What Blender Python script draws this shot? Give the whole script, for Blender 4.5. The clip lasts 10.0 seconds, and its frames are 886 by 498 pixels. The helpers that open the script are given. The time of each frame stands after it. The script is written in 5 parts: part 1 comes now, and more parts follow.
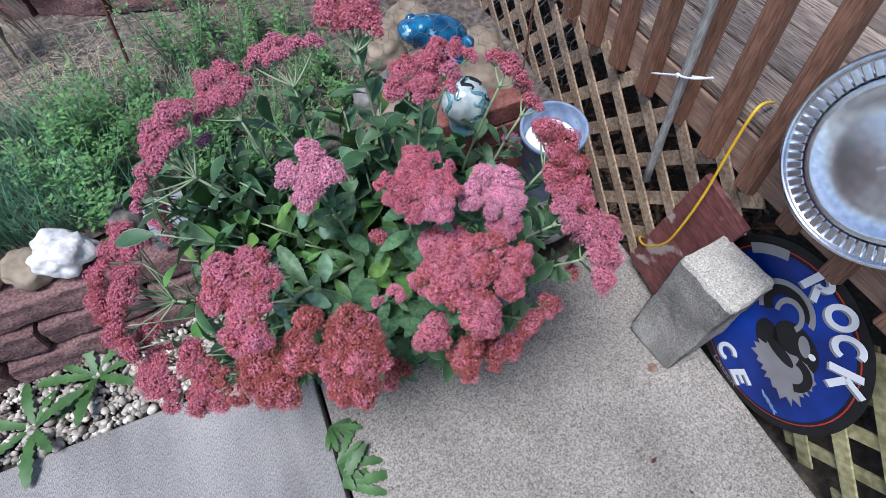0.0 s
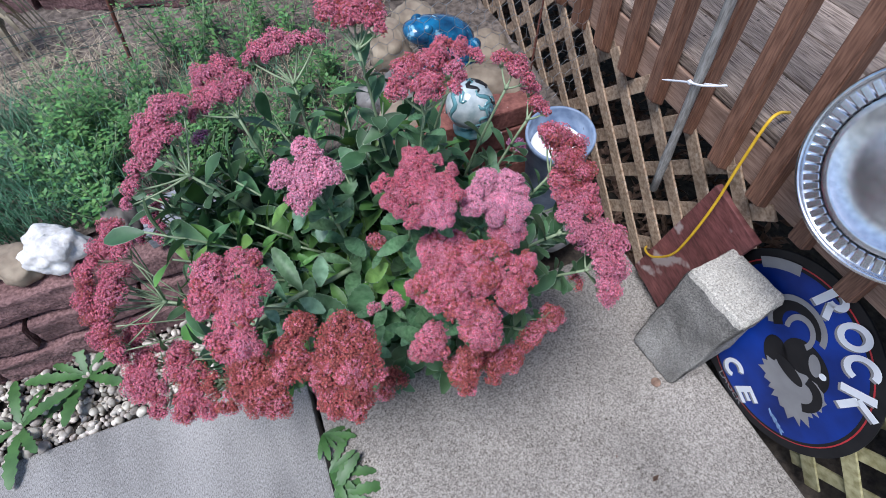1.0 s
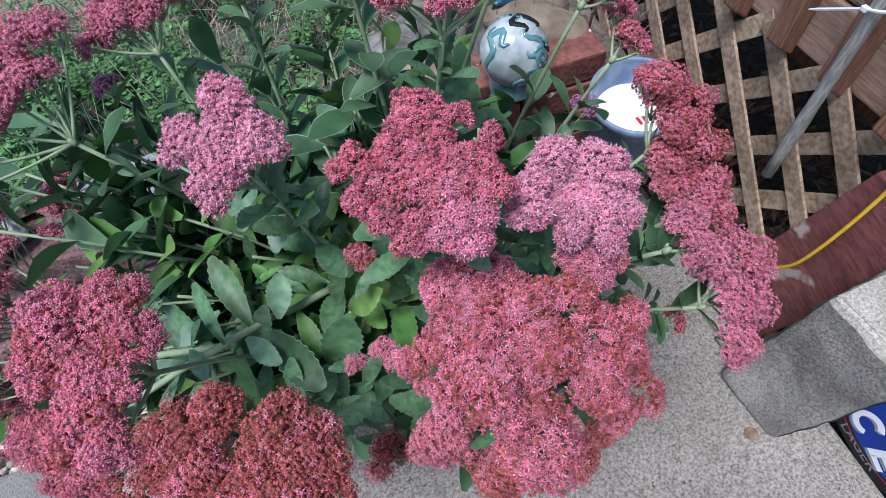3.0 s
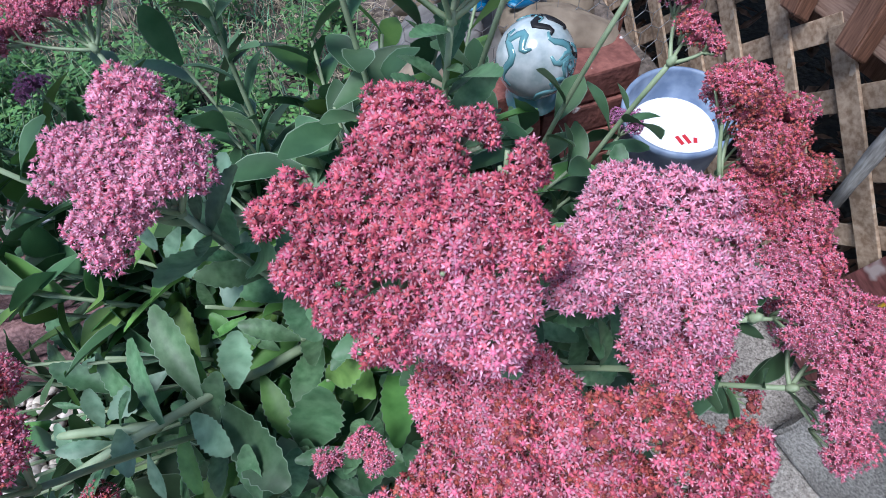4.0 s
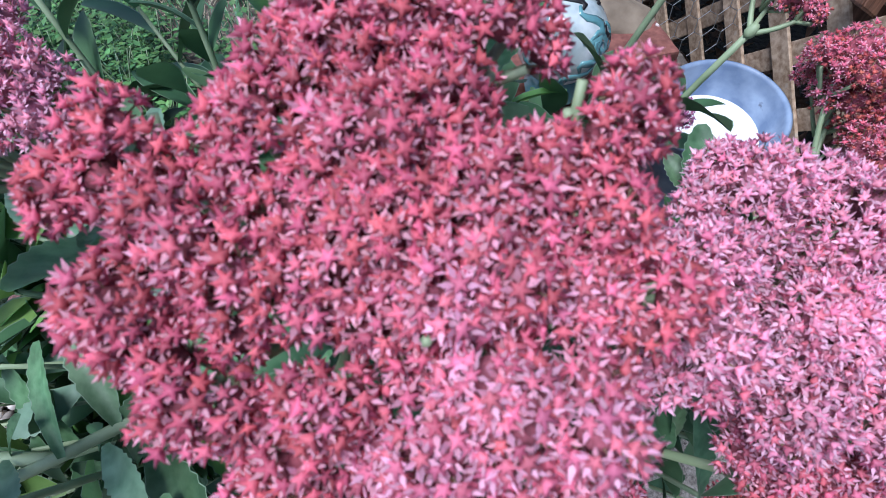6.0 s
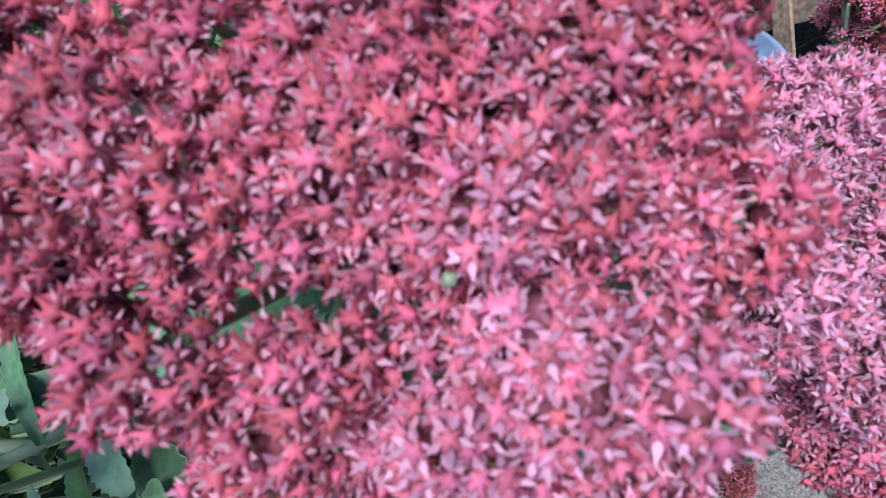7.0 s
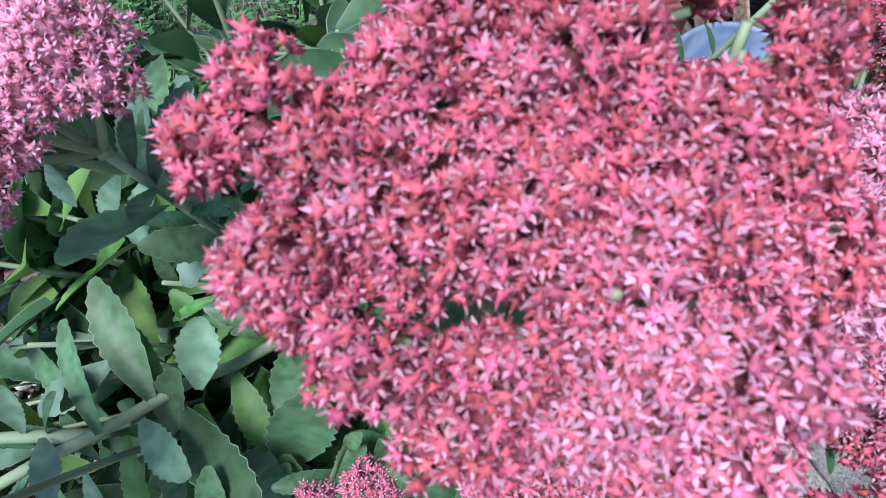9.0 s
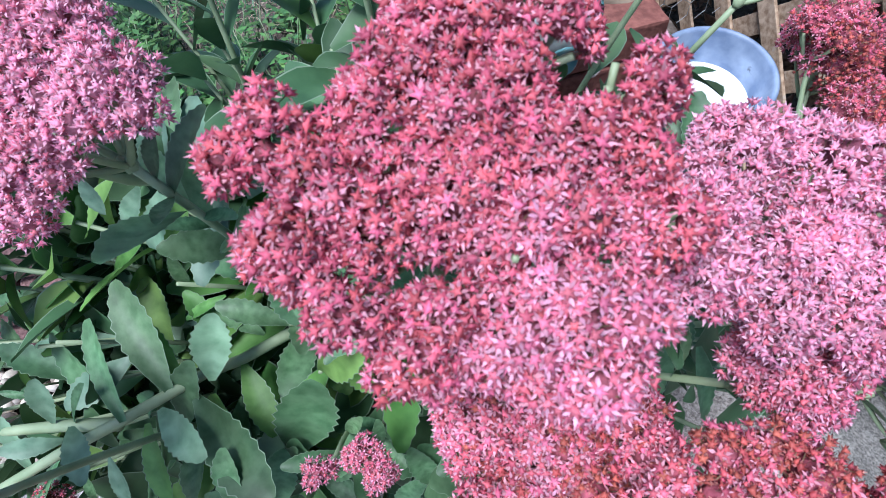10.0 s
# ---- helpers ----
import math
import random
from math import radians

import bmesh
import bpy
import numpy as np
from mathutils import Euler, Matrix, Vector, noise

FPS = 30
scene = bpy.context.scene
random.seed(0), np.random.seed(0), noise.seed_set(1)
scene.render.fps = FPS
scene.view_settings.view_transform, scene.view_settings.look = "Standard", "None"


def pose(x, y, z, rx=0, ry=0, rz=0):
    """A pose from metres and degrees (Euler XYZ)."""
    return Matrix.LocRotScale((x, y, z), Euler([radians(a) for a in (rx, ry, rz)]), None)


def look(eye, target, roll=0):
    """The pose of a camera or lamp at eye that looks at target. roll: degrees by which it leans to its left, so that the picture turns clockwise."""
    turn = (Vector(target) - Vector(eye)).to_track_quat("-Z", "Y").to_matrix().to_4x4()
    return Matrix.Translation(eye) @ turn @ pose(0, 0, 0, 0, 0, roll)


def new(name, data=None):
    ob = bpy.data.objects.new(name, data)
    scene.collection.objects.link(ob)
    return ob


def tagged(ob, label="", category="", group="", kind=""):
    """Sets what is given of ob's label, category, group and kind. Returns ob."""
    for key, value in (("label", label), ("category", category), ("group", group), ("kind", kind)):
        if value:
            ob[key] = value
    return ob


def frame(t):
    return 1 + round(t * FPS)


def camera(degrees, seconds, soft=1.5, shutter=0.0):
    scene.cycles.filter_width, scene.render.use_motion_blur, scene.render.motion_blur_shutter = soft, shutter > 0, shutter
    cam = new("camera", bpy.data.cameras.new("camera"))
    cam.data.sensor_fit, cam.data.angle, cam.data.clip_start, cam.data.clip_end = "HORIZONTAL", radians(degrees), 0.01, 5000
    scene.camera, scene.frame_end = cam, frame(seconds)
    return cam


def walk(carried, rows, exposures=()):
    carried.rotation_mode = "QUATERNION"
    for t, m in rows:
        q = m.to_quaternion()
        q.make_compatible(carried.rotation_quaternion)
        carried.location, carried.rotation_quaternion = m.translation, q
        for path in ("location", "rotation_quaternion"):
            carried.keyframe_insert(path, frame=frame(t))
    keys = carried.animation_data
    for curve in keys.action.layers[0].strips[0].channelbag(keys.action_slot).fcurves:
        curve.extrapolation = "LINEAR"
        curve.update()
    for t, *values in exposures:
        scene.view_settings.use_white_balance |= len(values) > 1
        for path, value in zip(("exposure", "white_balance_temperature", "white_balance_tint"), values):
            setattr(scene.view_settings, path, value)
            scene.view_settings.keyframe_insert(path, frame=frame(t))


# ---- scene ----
cam = camera(80.0, 10.0, soft=0.6)
cam.data.dof.use_dof, cam.data.dof.focus_distance, cam.data.dof.aperture_fstop = True, 0.55, 38.0
PATH = [
    (0, (0.017, 0.443, 1.299), (0.403, 1.535, -0.331), -3.9),
    (0.5, (0.017, 0.442, 1.294), (0.404, 1.54, -0.332), -3.7),
    (1, (0.027, 0.462, 1.274), (0.412, 1.57, -0.346), -2.7),
    (1.5, (0.049, 0.512, 1.23), (0.38, 1.663, -0.372), -5.0),
    (2, (0.072, 0.566, 1.171), (0.335, 1.681, -0.468), -5.7),
    (2.2, (0.078, 0.584, 1.146), (0.33, 1.684, -0.505), -5.7),
    (3.3, (0.112, 0.713, 0.997), (0.374, 1.788, -0.67), -5.9),
    (3.5, (0.115, 0.731, 0.982), (0.384, 1.834, -0.665), -4.1),
    (4, (0.134, 0.775, 0.937), (0.377, 1.909, -0.693), -6.2),
    (4.5, (0.141, 0.804, 0.903), (0.383, 1.976, -0.699), -3.8),
    (5, (0.147, 0.816, 0.885), (0.386, 1.987, -0.718), -3.5),
    (5.5, (0.148, 0.826, 0.867), (0.39, 1.988, -0.743), -2.3),
    (5.7, (0.149, 0.831, 0.864), (0.39, 1.976, -0.758), -2.4),
    (7, (0.1461, 0.8423, 0.8370), (0.360, 1.735, -0.594), -2.6),
    (7.5, (0.1405, 0.8504, 0.8341), (0.368, 1.691, -0.626), -2.7),
    (8, (0.1308, 0.8536, 0.8338), (0.337, 1.746, -0.598), -1.6),
    (8.5, (0.1254, 0.8496, 0.8461), (0.343, 1.728, -0.593), -2.4),
    (9, (0.1215, 0.8424, 0.8550), (0.337, 1.720, -0.585), -2.2),
    (9.5, (0.1240, 0.8328, 0.8637), (0.336, 1.712, -0.576), -3.4),
    (10, (0.1263, 0.8185, 0.8801), (0.334, 1.710, -0.552), -4.1),
]
walk(cam, [(t, look(eye, target, roll)) for t, eye, target, roll in PATH],
     [(0.0, 0.44, 5800, 14), (2.0, 0.40, 5800, 14), (3.5, 0.44, 5700, 14), (5.0, 0.62, 5500, 14), (5.6, 0.58, 5500, 14), (7.0, 0.40, 5450, 14), (7.5, 0.40, 5450, 14), (8.5, 0.62, 5550, 14), (10.0, 0.80, 5550, 14)])

# ---- light: late-day open shade, broad soft sky ----
world = bpy.data.worlds.new("sky")
scene.world = world
world.use_nodes = True
wn, wl = world.node_tree.nodes, world.node_tree.links
sky = wn.new("ShaderNodeTexSky")
sky.sky_type, sky.sun_disc = "NISHITA", False
sky.sun_elevation, sky.sun_rotation = radians(54), radians(238)
wl.new(sky.outputs[0], wn["Background"].inputs[0])
wn["Background"].inputs[1].default_value = 0.106
sun = new("sun", bpy.data.lights.new("sun", "SUN"))
sun.data.energy, sun.data.angle, sun.data.color = 3.2, radians(22), (1.0, 0.97, 0.93)
sun.matrix_world = look((-1.2, -0.75, 3.8), (0, 0, 0))

# ---- small tools ----
G = -0.06                    # level of the slabs
BED = 0.20                   # level of the raised garden bed
WORLD_OF = {}
rng = random.Random(7)


def put(name, mesh=None, parent=None, m=None, label="", category="", group="", kind=""):
    ob = new(name, mesh)
    m = m or Matrix.Identity(4)
    if parent is not None:
        ob.parent = parent
        ob.matrix_parent_inverse = WORLD_OF[parent.name].inverted()
    ob.matrix_basis = m
    WORLD_OF[ob.name] = m
    return tagged(ob, label, category, group, kind)


def mesh_of(name, verts, faces, mats, index=None, smooth=False):
    me = bpy.data.meshes.new(name)
    me.from_pydata([tuple(v) for v in verts], [], faces)
    for m in mats if isinstance(mats, (list, tuple)) else [mats]:
        me.materials.append(m)
    if index is not None:
        me.polygons.foreach_set("material_index", index)
    if smooth:
        me.polygons.foreach_set("use_smooth", [True] * len(faces))
    me.update()
    return me


def from_bm(name, bm, material, smooth=False):
    me = bpy.data.meshes.new(name)
    bm.normal_update()
    bm.to_mesh(me)
    bm.free()
    me.materials.append(material)
    if smooth:
        me.polygons.foreach_set("use_smooth", [True] * len(me.polygons))
    return me


def box_bm(sx, sy, sz, bevel=0.0, rough=0.0, cuts=0, seed=1):
    bm = bmesh.new()
    bmesh.ops.create_cube(bm, size=1)
    bmesh.ops.scale(bm, vec=(sx, sy, sz), verts=bm.verts)
    if cuts:
        bmesh.ops.subdivide_edges(bm, edges=bm.edges, cuts=cuts, use_grid_fill=True)
    if bevel:
        sharp = [e for e in bm.edges if len(e.link_faces) == 2 and e.calc_face_angle(0) > 1.0]
        bmesh.ops.bevel(bm, geom=sharp, offset=bevel, segments=2, profile=0.6, affect="EDGES")
    if rough:
        for v in bm.verts:
            v.co += rough * noise.noise_vector(v.co * 31 + Vector((seed * 3.1, seed, 0)))
            v.co += rough * 1.5 * noise.noise_vector(v.co * 9 + Vector((0, seed * 2.3, 0)))
    return bm


def tube(points, radii, sides=7, close=True):
    """Vertices and faces of a round tube along points."""
    V, Fc = [], []
    n = len(points)
    prev = None
    for i, p in enumerate(points):
        p = Vector(p)
        d = Vector(points[min(i + 1, n - 1)]) - Vector(points[max(i - 1, 0)])
        d.normalize()
        a = prev if prev is not None else d.orthogonal().normalized()
        a = (a - d * a.dot(d)).normalized()
        prev = a
        b = d.cross(a)
        r = radii[i] if isinstance(radii, (list, tuple)) else radii
        for k in range(sides):
            w = 2 * math.pi * k / sides
            V.append(p + r * (math.cos(w) * a + math.sin(w) * b))
    for i in range(n - 1):
        for k in range(sides):
            k2 = (k + 1) % sides
            Fc.append((i * sides + k, i * sides + k2, (i + 1) * sides + k2, (i + 1) * sides + k))
    if close:
        Fc.append(tuple(reversed(range(sides))))
        Fc.append(tuple((n - 1) * sides + k for k in range(sides)))
    return V, Fc


def bezier(a, b, c, n):
    a, b, c = Vector(a), Vector(b), Vector(c)
    return [(1 - t) ** 2 * a + 2 * t * (1 - t) * b + t * t * c for t in (i / (n - 1) for i in range(n))]


def join(pieces):
    V, Fc = [], []
    for v, f in pieces:
        o = len(V)
        V.extend(v)
        Fc.extend(tuple(i + o for i in q) for q in f)
    return V, Fc


def stone_mesh(name, r, material, seed, squash=(1, 1, 1), level=3, rough=0.18, facets=0.0, smooth=True):
    bm = bmesh.new()
    bmesh.ops.create_icosphere(bm, subdivisions=level, radius=1)
    for v in bm.verts:
        d = v.co.normalized()
        k = 1 + rough * noise.noise(d * 1.3 + Vector((seed, 0, 0))) + rough * 0.5 * noise.noise(d * 3.1 + Vector((0, seed, 0)))
        k += facets * noise.noise(d * 7.0 + Vector((0, 0, seed)))
        v.co = Vector((d.x * squash[0], d.y * squash[1], d.z * squash[2])) * r * k
    return from_bm(name, bm, material, smooth)


# ---- materials ----
def mat(name, c1, c2, scale=40.0, rough=0.7, bump=0.15, metal=0.0, grain=(1, 1, 1), big=0.35, big_scale=3.0,
        island=0.0, hue=0.0, obj=0.0, specks=None, coat=0.0, bump_dist=0.002, contrast=(0.35, 0.65), spec=0.5, thin=0.0, grit=0.5):
    m = bpy.data.materials.new(name)
    m.use_nodes = True
    N, L = m.node_tree.nodes, m.node_tree.links
    B = N["Principled BSDF"]
    tc, mp = N.new("ShaderNodeTexCoord"), N.new("ShaderNodeMapping")
    mp.inputs["Scale"].default_value = grain
    L.new(tc.outputs["Object"], mp.inputs[0])
    fine, wide = N.new("ShaderNodeTexNoise"), N.new("ShaderNodeTexNoise")
    fine.inputs["Scale"].default_value, fine.inputs["Detail"].default_value = scale, 6
    fine.inputs["Roughness"].default_value = grit
    wide.inputs["Scale"].default_value, wide.inputs["Detail"].default_value = big_scale, 4
    L.new(mp.outputs[0], fine.inputs["Vector"])
    L.new(mp.outputs[0], wide.inputs["Vector"])
    ramp = N.new("ShaderNodeValToRGB")
    ramp.color_ramp.elements[0].position, ramp.color_ramp.elements[1].position = contrast
    ramp.color_ramp.elements[0].color, ramp.color_ramp.elements[1].color = (*c1, 1), (*c2, 1)
    L.new(fine.outputs[0], ramp.inputs[0])
    span = N.new("ShaderNodeMapRange")
    span.inputs["From Min"].default_value, span.inputs["From Max"].default_value = 0.3, 0.7
    span.inputs["To Min"].default_value, span.inputs["To Max"].default_value = 1 - big, 1 + big * 0.6
    L.new(wide.outputs[0], span.inputs[0])
    hsv = N.new("ShaderNodeHueSaturation")
    L.new(ramp.outputs[0], hsv.inputs["Color"])
    value = span.outputs[0]
    if island or obj:
        if island:
            geo = N.new("ShaderNodeNewGeometry")
            r = geo.outputs["Random Per Island"]
        else:
            geo = N.new("ShaderNodeObjectInfo")
            r = geo.outputs["Random"]
        k = island or obj
        mr = N.new("ShaderNodeMapRange")
        mr.inputs["To Min"].default_value, mr.inputs["To Max"].default_value = 1 - k, 1 + k
        L.new(r, mr.inputs[0])
        mul = N.new("ShaderNodeMath")
        mul.operation = "MULTIPLY"
        L.new(value, mul.inputs[0])
        L.new(mr.outputs[0], mul.inputs[1])
        value = mul.outputs[0]
        if hue:
            wn1 = N.new("ShaderNodeTexWhiteNoise")
            wn1.noise_dimensions = "1D"
            L.new(r, wn1.inputs["W"])
            mh = N.new("ShaderNodeMapRange")
            mh.inputs["To Min"].default_value, mh.inputs["To Max"].default_value = 0.5 - hue, 0.5 + hue
            L.new(wn1.outputs["Value"], mh.inputs[0])
            L.new(mh.outputs[0], hsv.inputs["Hue"])
    L.new(value, hsv.inputs["Value"])
    col = hsv.outputs[0]
    if specks:
        vor = N.new("ShaderNodeTexNoise")
        vor.inputs["Scale"].default_value, vor.inputs["Detail"].default_value = specks[1], 3
        L.new(tc.outputs["Object"], vor.inputs["Vector"])
        sr = N.new("ShaderNodeMapRange")
        sr.inputs["From Min"].default_value, sr.inputs["From Max"].default_value = specks[2], specks[2] + 0.06
        L.new(vor.outputs[0], sr.inputs[0])
        mix = N.new("ShaderNodeMix")
        mix.data_type = "RGBA"
        L.new(sr.outputs[0], mix.inputs[0])
        L.new(col, mix.inputs[6])
        mix.inputs[7].default_value = (*specks[0], 1)
        col = mix.outputs[2]
    L.new(col, B.inputs["Base Color"])
    B.inputs["Roughness"].default_value, B.inputs["Metallic"].default_value = rough, metal
    B.inputs["Coat Weight"].default_value = coat
    B.inputs["Specular IOR Level"].default_value = spec
    if thin:
        tr, both = N.new("ShaderNodeBsdfTranslucent"), N.new("ShaderNodeMixShader")
        both.inputs[0].default_value = thin
        L.new(col, tr.inputs[0])
        L.new(B.outputs[0], both.inputs[1])
        L.new(tr.outputs[0], both.inputs[2])
        L.new(both.outputs[0], N["Material Output"].inputs[0])
    if bump:
        bp = N.new("ShaderNodeBump")
        bp.inputs["Strength"].default_value, bp.inputs["Distance"].default_value = bump, bump_dist
        L.new(fine.outputs[0], bp.inputs["Height"])
        L.new(bp.outputs[0], B.inputs["Normal"])
    return m


CONCRETE = mat("concrete", (0.138, 0.122, 0.104), (0.53, 0.486, 0.425), 230, 0.92, 1.0, grit=0.80, big=0.28, big_scale=3.6, specks=((0.08, 0.065, 0.05), 170, 0.64), bump_dist=0.004, contrast=(0.40, 0.60))
CONCRETE_BRUSHED = mat("brushed_concrete", (0.19, 0.18, 0.165), (0.60, 0.58, 0.545), 220, 0.92, 1.0, grit=0.80, grain=(2.6, 0.7, 1), big=0.34, big_scale=2.4, specks=((0.11, 0.10, 0.085), 240, 0.63), bump_dist=0.004, contrast=(0.40, 0.60))
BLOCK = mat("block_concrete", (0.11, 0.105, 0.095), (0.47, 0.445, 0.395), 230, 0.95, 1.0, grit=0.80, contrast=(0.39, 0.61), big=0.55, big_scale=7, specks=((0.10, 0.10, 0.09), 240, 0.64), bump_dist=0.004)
# same block concrete, paler: light from above put into the top's colour
BLOCK_TOP_LIT = mat("lit_block_top", (0.34, 0.315, 0.265), (0.82, 0.78, 0.68), 230, 0.95, 0.9, grit=0.80, contrast=(0.39, 0.61), big=0.15, big_scale=8, specks=((0.22, 0.20, 0.17), 220, 0.63), bump_dist=0.004)
WALL_BRICK = mat("tumbled_wall_block", (0.105, 0.055, 0.052), (0.235, 0.135, 0.125), 120, 0.92, 0.8, big=0.25, big_scale=9, obj=0.2, bump_dist=0.006)
RED_BRICK = mat("old_red_brick", (0.16, 0.055, 0.043), (0.27, 0.105, 0.080), 80, 0.9, 0.7, big=0.3, big_scale=10, obj=0.2, specks=((0.60, 0.55, 0.52), 34, 0.68), bump_dist=0.004)
WHITE_ROCK = mat("white_quartz", (0.56, 0.54, 0.50), (0.82, 0.81, 0.78), 60, 0.8, 0.6, big=0.10, bump_dist=0.006)
TAN_STONE = mat("tan_fieldstone", (0.24, 0.185, 0.13), (0.38, 0.31, 0.22), 26, 0.88, 0.5, big=0.25, obj=0.2, bump_dist=0.004)
DARK_STONE = mat("dark_stone", (0.085, 0.075, 0.065), (0.20, 0.175, 0.15), 30, 0.88, 0.5, big=0.3, bump_dist=0.004)
GREY_STONE = mat("grey_stone", (0.16, 0.15, 0.14), (0.31, 0.30, 0.28), 28, 0.88, 0.5, big=0.3, obj=0.25, bump_dist=0.004)
PEBBLES = mat("river_pebbles", (0.27, 0.235, 0.19), (0.58, 0.53, 0.45), 60, 0.75, 0.15, big=0.1, island=0.55, hue=0.02)
SOIL = mat("dry_soil", (0.062, 0.049, 0.040), (0.190, 0.155, 0.128), 48, 0.98, 0.9, big=0.35, big_scale=2.5, bump_dist=0.02)
DIRT = mat("dark_dirt", (0.025, 0.02, 0.016), (0.07, 0.055, 0.04), 50, 0.98, 0.8, big=0.3, bump_dist=0.01)
STAINED = mat("brown_stained_wood", (0.125, 0.058, 0.034), (0.27, 0.138, 0.086), 45, 0.6, 0.25, grain=(6, 6, 0.6), big=0.25, big_scale=4, obj=0.14, specks=((0.33, 0.23, 0.17), 60, 0.73))
RIM_WOOD = mat("faded_rim_board", (0.23, 0.14, 0.098), (0.37, 0.25, 0.185), 55, 0.75, 0.3, grain=(6, 0.5, 6), big=0.3, big_scale=4)
LATTICE = mat("worn_lattice_wood", (0.22, 0.145, 0.088), (0.43, 0.325, 0.225), 55, 0.85, 0.35, grain=(2, 2, 2), big=0.35, big_scale=5, obj=0.22, specks=((0.40, 0.33, 0.25), 42, 0.66))
LATTICE_OLD = mat("mossy_lattice_wood", (0.20, 0.18, 0.075), (0.38, 0.35, 0.19), 55, 0.85, 0.35, big=0.3, big_scale=5, obj=0.2)
DECK = mat("weathered_deck_board", (0.10, 0.068, 0.050), (0.40, 0.315, 0.25), 38, 0.9, 0.8, grain=(9, 0.45, 9), big=0.40, big_scale=2.2, obj=0.26, bump_dist=0.004, contrast=(0.36, 0.60), specks=((0.05, 0.035, 0.026), 55, 0.68))
RED_BOARD = mat("flaking_red_board", (0.13, 0.04, 0.036), (0.24, 0.085, 0.075), 45, 0.7, 0.35, grain=(1, 1, 4), big=0.3, big_scale=6, specks=((0.42, 0.34, 0.31), 13, 0.60))
TIMBER = mat("grey_timber", (0.16, 0.17, 0.18), (0.33, 0.34, 0.35), 50, 0.9, 0.4, grain=(0.6, 8, 8), big=0.25)
BAMBOO = mat("grey_bamboo", (0.19, 0.18, 0.16), (0.36, 0.35, 0.32), 60, 0.7, 0.2, grain=(5, 5, 0.7), big=0.25, big_scale=7)
CHROME = mat("brushed_chrome", (0.60, 0.62, 0.65), (0.75, 0.77, 0.80), 90, 0.27, 0.04, metal=1.0, big=0.08)
CHROME_DARK = mat("dark_slot", (0.03, 0.03, 0.035), (0.06, 0.06, 0.065), 60, 0.5, 0.0)
WHITE_PLASTIC = mat("white_plastic", (0.72, 0.74, 0.76), (0.80, 0.81, 0.82), 20, 0.4, 0.02, big=0.05)
CORD = mat("yellow_cord", (0.70, 0.42, 0.015), (0.80, 0.50, 0.03), 60, 0.45, 0.05, big=0.1)
RUST = mat("rusty_rod", (0.11, 0.035, 0.022), (0.19, 0.07, 0.045), 90, 0.85, 0.4, big=0.2)
WIRE = mat("galvanised_wire", (0.25, 0.26, 0.26), (0.38, 0.39, 0.39), 60, 0.5, 0.0, metal=0.7)
GREEN_WIRE = mat("green_wire", (0.035, 0.075, 0.06), (0.06, 0.11, 0.09), 60, 0.5, 0.0)
SIGN_BLUE = mat("sign_blue", (0.002, 0.006, 0.050), (0.008, 0.050, 0.36), 6, 0.45, 0.0, big=0.2, big_scale=4, contrast=(0.3, 0.7), spec=0.25)
SIGN_BLACK = mat("sign_black", (0.010, 0.010, 0.012), (0.016, 0.016, 0.018), 20, 0.5, 0.0, big=0.1, spec=0.2)
SIGN_WHITE = mat("sign_white", (0.74, 0.77, 0.80), (0.80, 0.82, 0.84), 20, 0.35, 0.0, big=0.04)
SIGN_GREY = mat("sign_grey", (0.22, 0.22, 0.225), (0.27, 0.27, 0.275), 20, 0.4, 0.0, big=0.06)
SIGN_RED = mat("sign_red", (0.45, 0.02, 0.03), (0.50, 0.03, 0.04), 20, 0.4, 0.0)
SIGN_PALE = mat("sign_pale_blue", (0.25, 0.40, 0.68), (0.32, 0.48, 0.75), 20, 0.4, 0.0)
FROG_BLUE = mat("blue_glaze", (0.003, 0.05, 0.13), (0.012, 0.16, 0.32), 30, 0.22, 0.15, big=0.3, big_scale=14, coat=0.6, specks=((0.22, 0.46, 0.60), 46, 0.60), bump_dist=0.004)
BUCKET = mat("pale_blue_bucket", (0.14, 0.20, 0.31), (0.30, 0.38, 0.50), 25, 0.5, 0.1, big=0.25, big_scale=9, specks=((0.07, 0.08, 0.11), 45, 0.70))
BALL_GLASS = mat("milky_glass_ball", (0.32, 0.40, 0.40), (0.62, 0.68, 0.67), 34, 0.15, 0.05, big=0.15, coat=0.8)
TEAL = mat("teal_glass_strip", (0.07, 0.20, 0.22), (0.16, 0.36, 0.38), 20, 0.15, 0.05, coat=0.8)
LEAF = mat("sedum_leaf", (0.062, 0.142, 0.060), (0.124, 0.236, 0.114), 7, 0.48, 0.06, big=0.4, big_scale=2.6, obj=0.36, hue=0.018, thin=0.15, spec=0.35)
LEAF_PALE = mat("glaucous_sedum_leaf", (0.115, 0.220, 0.130), (0.200, 0.330, 0.212), 4, 0.5, 0.05, big=0.3, big_scale=2.2, obj=0.22, hue=0.015, thin=0.12, spec=0.4)
LEAF_FRESH = mat("fresh_sedum_leaf", (0.098, 0.215, 0.050), (0.165, 0.325, 0.082), 4, 0.5, 0.04, big=0.2, big_scale=1.6, obj=0.2, hue=0.02, thin=0.2, spec=0.35)
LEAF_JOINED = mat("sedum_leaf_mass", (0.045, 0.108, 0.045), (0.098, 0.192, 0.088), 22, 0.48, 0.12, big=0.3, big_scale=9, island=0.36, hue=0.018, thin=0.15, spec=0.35)
